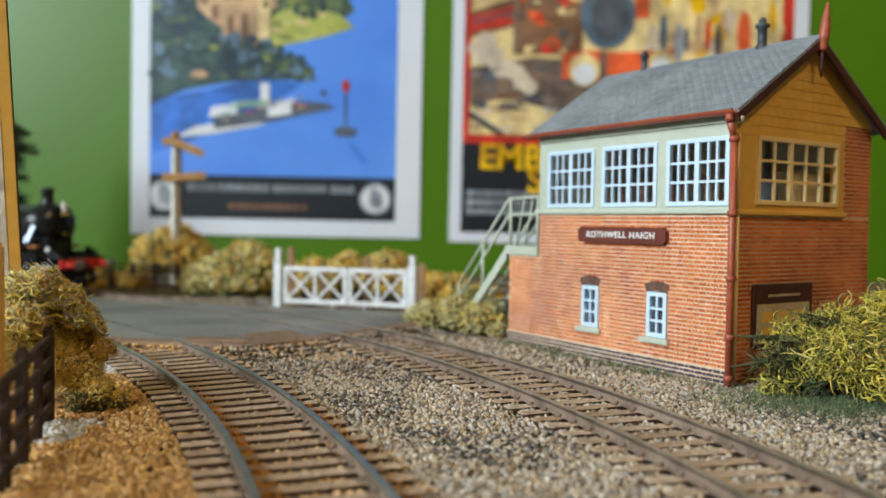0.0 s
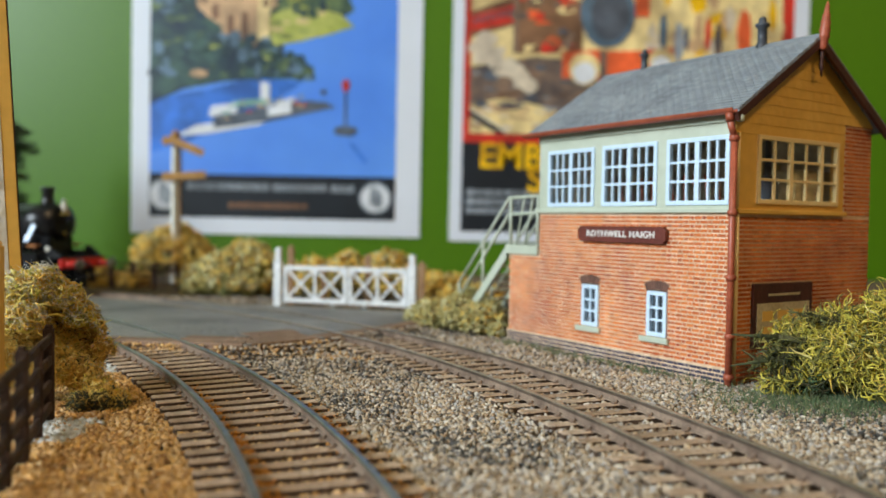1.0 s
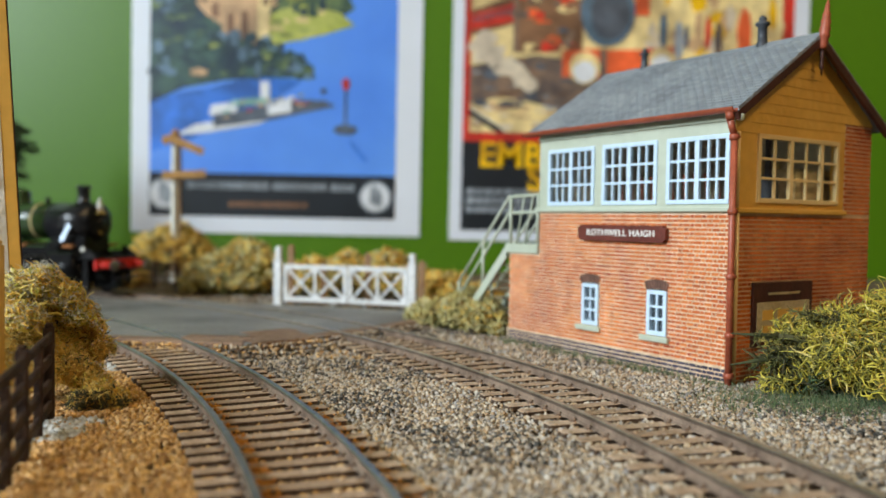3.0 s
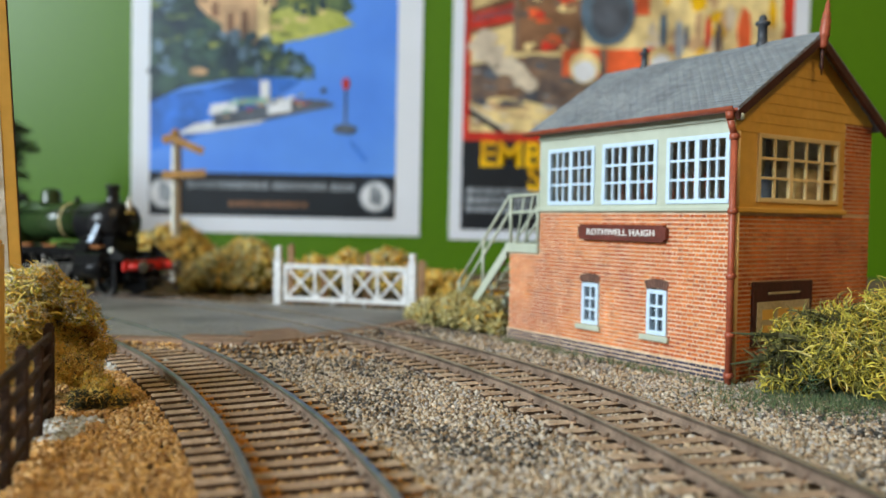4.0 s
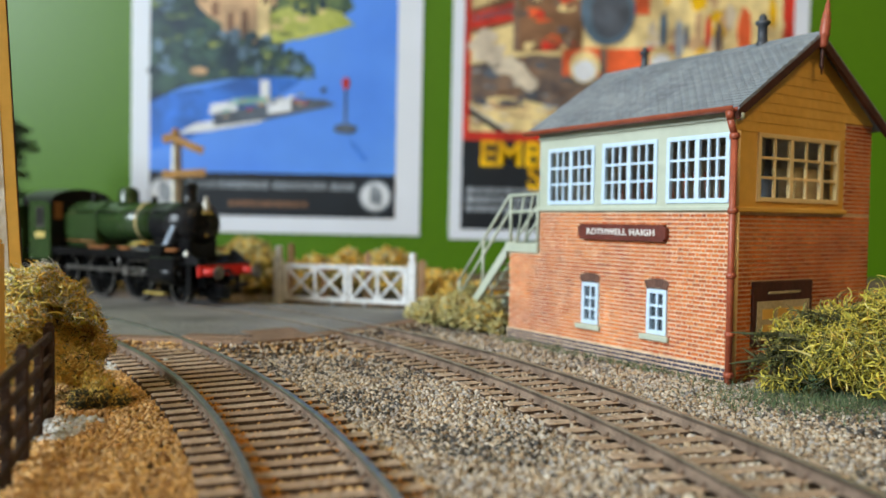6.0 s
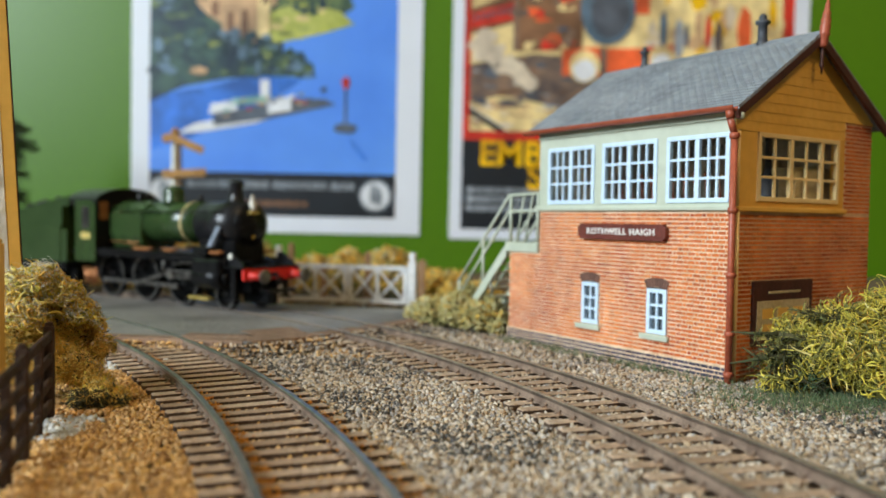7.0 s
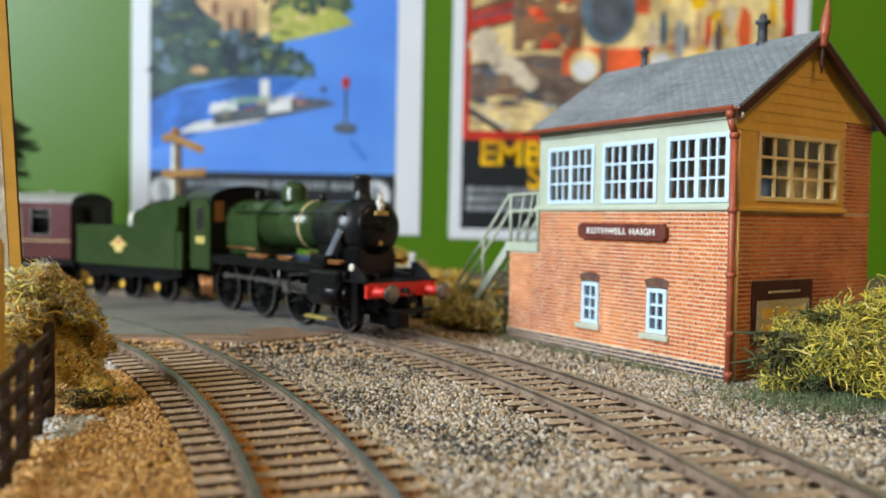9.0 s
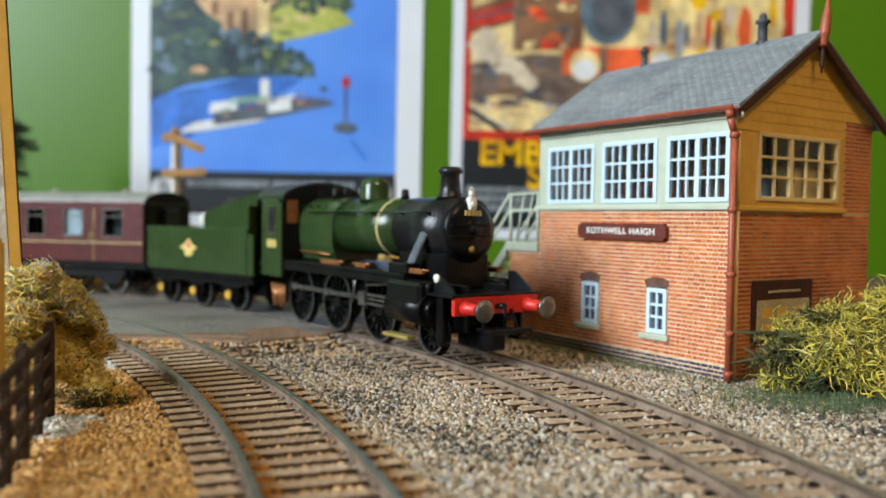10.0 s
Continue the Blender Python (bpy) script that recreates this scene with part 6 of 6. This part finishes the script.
    bm = BM(); lathe(bm, [(0.3, 0), (0.9, 0), (0.9, 0.3), (0.3, 0.3)], 12, (42.6, 0, CZ - 5.2), "x")
    part("shed_plate", bm, M_BRASS, d)
    bm = BM(); lathe(bm, [(3.9, 0), (3.2, 1.0), (2.8, 2.4), (2.6, 6.6), (3.3, 7.0), (3.4, 7.8), (2.6, 8.7), (2.0, 7.0)], 22, (32.5, 0, CZ + 8.4))
    part("chimney", bm, M_SOOT, e, "black flared chimney")
    bm = BM(); lathe(bm, [(5.2, 0), (4.6, 0.9), (4.5, 4.6), (4.1, 6.0), (2.8, 7.1), (0.3, 7.5)], 22, (-8.5, 0, CZ + 8.2))
    part("dome", bm, M_ENGINEGREEN, e, "green rounded dome")
    for x, y, k in ((-31, -2, 1.0), (-31, 2, 1.0), (9.5, 0, 0.7)):
        bm = BM(); lathe(bm, [(1.5, 0), (1.2, 2 * k), (1.2, 4.2 * k), (0.5, 4.6 * k)], 10, (x, y, CZ + 8.3))
        part("safety_valve", bm, M_BLACK, e)
    # headlamp on its bracket
    bm = BM(); box(bm, 41.2, 43.4, -1.2, 1.2, CZ + 5.2, CZ + 8.6, bev=0.3); lathe(bm, [(0.9, 0), (0.9, 1.2), (0.5, 1.8)], 10, (42.3, 0, CZ + 8.6)); lathe(bm, [(0.2, 0), (0.9, 0), (0.9, 0.5), (0.2, 0.5)], 10, (43.3, 0, CZ + 6.8), "x"); rod(bm, (42.3, -1.0, CZ + 10.2), (42.3, 0, CZ + 11.4), 0.22, n=5); rod(bm, (42.3, 1.0, CZ + 10.2), (42.3, 0, CZ + 11.4), 0.22, n=5)
    part("headlamp", bm, M_LAMPWHITE, e, "white oil headlamp")
    # cab
    bm = BM()
    pts = [(15.6 * math.cos(a) * 1.02, 42.2 + 6.0 * math.sin(a)) for a in np.linspace(0, math.pi, 15)]
    pts += [(x * 0.95, z - 0.8) for x, z in reversed(pts)]
    prism(bm, pts, -66, -43.0, "x")
    part("cab_roof", bm, M_SOOT, e, "dark curved cab roof")
    bm = BM(); prism(bm, [(-15.4, 21), (15.4, 21), (15.4, 42)] + [(15.2 * math.cos(a), 42 + 5.4 * math.sin(a)) for a in np.linspace(0.1, math.pi - 0.1, 11)] + [(-15.4, 42)], -44.8, -43.8, "x")
    part("cab_front", bm, M_BLACK, e)
    for s in (-1, 1):
        # Copper colour paints the orange glare on the cab windows.
        bm = BM(); box(bm, -43.8, -43.6, s * 12 - 2, s * 12 + 2, 34, 42)
        part("spectacle_window", bm, M_COPPER, e)
    bm = BM(); box(bm, -66, -47, -15, 15, 18.5, 20)
    part("cab_floor", bm, M_BLACK, e)
    # rods
    for s in (-1, 1):
        bm = BM(); box(bm, -1.3, 53.1, -0.35, 0.35, -0.7, 0.7, bev=0.2)
        for x in (0, 25.8, 51.8):
            rod(bm, (x, -0.5, 0), (x, 0.5, 0), 1.3, n=10)
        r = part("coupling_rod", bm, M_STEEL, e, "dull steel coupling rod")
        RODS.append((r, -40.5, s * 10.9, 0.0 if s < 0 else 90.0, DR, "couple"))
        bm = BM(); box(bm, 0, 22.0, -0.35, 0.35, -0.6, 0.6, bev=0.2); rod(bm, (0, -0.5, 0), (0, 0.5, 0), 1.2, n=10)
        r = part("connecting_rod", bm, M_STEEL, e, "dull steel connecting rod")
        RODS.append((r, -14.7, s * 11.8, 0.0 if s < 0 else 90.0, DR, "connect"))
    return e


def tender():
    e = emp("tender", label="dark green tender with a crest and coal load", category="tender", group="train")
    for x in (-25.5, -2.0, 21.5):
        wheelset(e, x, 6.6, 10)
    bm = BM(); box(bm, -33.5, 36, -14.6, 14.6, 12.6, 14.4, bev=0.2); box(bm, -34, 35, -6.5, 6.5, 6, 12.6)
    part("chassis", bm, M_BLACK, e)
    for s in (-1, 1):
        bm = BM(); prism(bm, [(-35, 14.2), (35, 14.2), (35, 11), (28, 10), (20, 7), (14, 10), (4, 10), (-2, 7), (-8, 10), (-18, 10), (-25, 7), (-30, 10), (-35, 11)], s * 12.0 - 0.5, s * 12.0 + 0.5, "y")
        part("side_frame", bm, M_BLACK, e)
        for x in (-25.5, -2.0, 21.5):
            bm = BM(); box(bm, x - 2, x + 2, s * 13 - 1.0, s * 13 + 1.0, 4.4, 9.0, bev=0.5)
            ab = part("axle_box", bm, M_BLACK, e)
            bm = BM(); rod(bm, (x, s * 13.9, 6.4), (x, s * 14.5, 6.4), 1.8, 1.6, n=14)
            part("cover", bm, M_AXLEYELLOW, ab, "yellow-painted axle box cover")
        # side tank panel
        bm = BM(); box(bm, -33.5, 35, s * 15.4 - 0.5, s * 15.4 + 0.5, 14.4, 31.5, bev=0.3)
        sp = part("side_panel", bm, M_ENGINEGREEN, e, "green tender side")
        bm = BM(); prism(bm, [(-8.6, 23.6), (-5.4, 24.9), (-2.5, 27.2), (0.4, 24.9), (3.6, 23.6), (0.6, 22.4), (-0.2, 20.2), (-4.8, 20.2), (-5.6, 22.4)], s * 16.0 - 0.06, s * 16.0 + 0.06, "y")
        part("crest", bm, M_CRESTGOLD, sp, "red and gold crest")
        bm = BM(); prism(bm, blob(-2.3, 24.6, 1.5, 1.3, 3, 12, 0.4), s * 16.1 - 0.06, s * 16.1 + 0.06, "y")
        part("crest", bm, M_CRESTRED, sp)
        # inset coal bunker side, sloping down to the rear
        bm = BM(); prism(bm, [(0.5, 31.4), (35, 31.4), (35, 44.6), (27, 43.2), (3, 38.0), (0.5, 36.5)], s * 10.6 - 0.5, s * 10.6 + 0.5, "y")
        part("bunker_side", bm, M_ENGINEGREEN, e)
        bm = BM(); box(bm, 35, 38.5, s * 15.2 - 0.4, s * 15.2 + 0.4, 14.4, 29.5, bev=0.2)
        part("entrance_panel", bm, M_ENGINEGREEN, e)
    bm = BM(); box(bm, -33.5, -32.3, -14.8, 14.8, 14.4, 31.5); box(bm, 33.6, 34.8, -14.8, 14.8, 14.4, 40); box(bm, -32.3, 33.6, -14.8, 14.8, 30.0, 31.2)
    part("tank", bm, M_ENGINEGREEN, e)
    bm = BM()
    rnd = random.Random(3)
    for _ in range(260):
        x, y = rnd.uniform(3, 32), rnd.uniform(-9, 9)
        k = bmesh.ops.create_icosphere(bm, subdivisions=1, radius=rnd.uniform(1.2, 2.4), matrix=Matrix.Translation((x, y, rnd.uniform(32.5, 39.0 + x * 0.17))))
        for v in k["verts"]:
            v.co += Vector((rnd.uniform(-0.4, 0.4), rnd.uniform(-0.4, 0.4), rnd.uniform(-0.4, 0.4)))
    tagged(part("coal", bm, M_COALLOAD, e, "heap of black coal"), kind="stuff")
    bm = BM(); lathe(bm, [(2.4, 0), (2.4, 4.4), (1.6, 5.8), (0.3, 6.2)], 14, (-4, -7, 31.2))
    part("tank_filler", bm, M_LAMPWHITE, e, "pale tank filler")
    bm = BM(); box(bm, -46, -33, -1, 1, 8, 10, bev=0.3)
    part("coupling", bm, M_BLACK, e)
    return e


def coach():
    e = emp("railway_coach", label="crimson model passenger coach with a grey roof", category="coach", group="train")
    H, L0, L1 = 16.8, -122.0, 122.0
    for bx in (-85.0, 85.0):
        for dx in (-17, 17):
            wheelset(e, bx + dx, 6.2, 8)
        bm = BM()
        for s in (-1, 1):
            prism(bm, [(bx - 24, 10), (bx - 20, 5), (bx - 13, 5), (bx - 8, 8), (bx + 8, 8), (bx + 13, 5), (bx + 20, 5), (bx + 24, 10), (bx + 24, 11.5), (bx - 24, 11.5)], s * 11.5 - 0.6, s * 11.5 + 0.6, "y")
        box(bm, bx - 4, bx + 4, -11, 11, 8, 12.5)
        part("bogie", bm, M_BLACK, e, "black bogie frame")
    bm = BM(); box(bm, L0, L1, -14.5, 14.5, 12.0, 15.2, bev=0.3); box(bm, -45, 30, -10, 10, 5.5, 12, bev=0.6)
    part("underframe", bm, M_BLACK, e)
    # window layout along each side: pairs of x
    wins, x = [], L0 + 13
    while x < L1 - 16:
        wins.append((x, x + 10.5)); x += 21
    for s in (-1, 1):
        y0, y1 = s * H - 0.5, s * H + 0.5
        bm = BM(); box(bm, L0, L1, y0, y1, 15.2, 23.4)
        side = part("lower_side", bm, M_COACHRED, e, "crimson lower panels")
        bm = BM(); box(bm, L0, L1, s * H + s * 0.5 - 0.1, s * H + s * 0.5 + 0.1, 23.3, 23.8)
        part("lining", bm, M_LINING, e)
        bm = BM()
        edges = [L0] + [v for w in wins for v in w] + [L1]
        for i in range(0, len(edges), 2):
            box(bm, edges[i], edges[i + 1], y0, y1, 23.4, 38.5)
        box(bm, L0, L1, y0, y1, 38.5, 41.5)
        for a, b in wins:
            box(bm, a, b, y0, y1, 23.4, 26.0)
        part("upper_side", bm, M_COACHPANEL, e, "crimson window panels, paler for the reflection on them")
        for i, (a, b) in enumerate(wins):
            w = BM(); box(w, a, b, s * H - 0.15, s * H + 0.1, 26.0, 38.5)
            pn = part("window", w, M_DARKGLASS, e)
            fr = BM()
            for q in ((a, b, 26, 26.5), (a, b, 35.0, 35.4), (a, b, 38.0, 38.5), (a, a + 0.5, 26.5, 38), (b - 0.5, b, 26.5, 38)):
                box(fr, q[0], q[1], s * H - 0.4, s * H + 0.4, q[2], q[3])
            part("window_frame", fr, M_STEEL, pn)
            if i % 2 == len(wins) % 2:
                bl = BM(); box(bl, a + 0.4, b - 0.4, s * (H - 0.9) - 0.1, s * (H - 0.9) + 0.1, 26.2, 38.3)
                part("blind", bl, M_BLIND, pn, "pale drawn blind")
        for k in range(0, len(wins), 3):
            a = wins[k][1] + 4
            bm = BM(); rod(bm, (a, s * (H + 0.9), 24.5), (a, s * (H + 0.9), 28), 0.3, n=6); box(bm, a + 1.6, a + 1.9, y0 - 0.05, y1 + 0.05, 15.4, 38.3)
            part("door_handle", bm, M_BRASS, e)
    bm = BM()
    pts = [(H * 1.03 * math.cos(a), 41.2 + 5.2 * math.sin(a)) for a in np.linspace(0, math.pi, 17)]
    prism(bm, pts + [(-H, 40.6), (H, 40.6)], L0 - 0.5, L1 + 0.5, "x")
    part("roof", bm, M_ROOFGREY, e, "grey curved coach roof")
    for x in range(-100, 110, 40):
        bm = BM(); lathe(bm, [(1.6, 0), (1.8, 0.8), (0.8, 1.6)], 10, (x, 0, 46.2))
        part("roof_vent", bm, M_ROOFGREY, e)
    for sx, xx in ((1, L1), (-1, L0)):
        bm = BM(); box(bm, xx - 0.6, xx + 0.6, -H + 0.4, H - 0.4, 13, 41); prism(bm, [(x_ * 0.97, z) for x_, z in pts], xx - 0.6, xx + 0.6, "x")
        en = part("coach_end", bm, M_BLACK, e, "black coach end")
        bm = BM(); box(bm, xx + sx * 0.6 - 0.4, xx + sx * 3.4, -5.2, 5.2, 12, 39, bev=0.5) if sx > 0 else box(bm, xx - 3.4, xx - 0.2, -5.2, 5.2, 12, 39, bev=0.5)
        part("gangway", bm, M_SOOT, e, "black gangway bellows")
        for s in (-1, 1):
            bm = BM(); rod(bm, (xx, s * 11, 13.2), (xx + sx * 6, s * 11, 13.2), 1.0, n=8); rod(bm, (xx + sx * 6, s * 11, 13.2), (xx + sx * 7, s * 11, 13.2), 2.8, n=14)
            part("buffer", bm, M_BLACK, e)
    bm = BM(); box(bm, -110, 110, -12, -2, 15.2, 26, bev=1.0)
    part("seat_row", bm, M_INSIDE, e)
    return e


LOCO, TENDER, COACH = locomotive(), tender(), coach()

# Angle of the front of the engine round the curve, in degrees, second by second.
FRONT = ((0.0, 64.06), (1.0, 64.05), (1.5, 63.92), (2.0, 63.23), (2.5, 62.06), (4.0, 58.08), (4.5, 56.48), (5.0, 54.7), (5.5, 52.95),
         (7.0, 46.64), (7.5, 44.23), (8.0, 41.6), (8.5, 38.72), (9.0, 35.6), (9.5, 32.23), (10.0, 28.8))


def front_angle(t):
    """Smooth curve through the angles above."""
    n = len(FRONT)
    i = max(k for k in range(n - 1) if FRONT[k][0] <= t + 1e-9)
    slopes = []
    for j in (i, i + 1):
        a, b = max(j - 1, 0), min(j + 1, n - 1)
        slopes.append((FRONT[b][1] - FRONT[a][1]) / (FRONT[b][0] - FRONT[a][0]))
    (t0, a0), (t1, a1) = FRONT[i], FRONT[i + 1]
    h = t1 - t0
    s = (t - t0) / h
    return a0 * (2 * s**3 - 3 * s**2 + 1) + slopes[0] * h * (s**3 - 2 * s**2 + s) + a1 * (3 * s**2 - 2 * s**3) + slopes[1] * h * (s**3 - s**2)


def motions():
    times = [k / 10 for k in range(101)]
    angles = [front_angle(t) for t in times]
    way = [radians(angles[0] - a) * RIGHT[2] for a in angles]      # millimetres run
    for thing, lag, half in ((LOCO, 6.46, 39.5), (TENDER, 20.79, 23.5), (COACH, 44.2, 85.0)):
        r = math.sqrt(RIGHT[2] ** 2 - half ** 2)
        walk(thing, [(t, mpose(*arc(RIGHT, r, a + lag), RAIL_TOP, 0, 0, a + lag - 90)) for t, a in zip(times, angles)])
    for w, x, r in SPIN:
        walk(w, [(t, mpose(x, 0, r, 0, math.degrees(d / r) % 360, 0)) for t, d in zip(times, way)])
    for ob, x, y, off, r, kind in RODS:
        rows = []
        for t, d in zip(times, way):
            a = d / r + radians(off)
            px, pz = x - 0.42 * r * math.sin(a), r - 0.42 * r * math.cos(a)
            tip = 0.0 if kind == "couple" else math.degrees(math.asin((12.5 - pz) / 22.0))
            rows.append((t, mpose(px, y, pz, 0, -tip, 0)))
        walk(ob, rows)


motions()
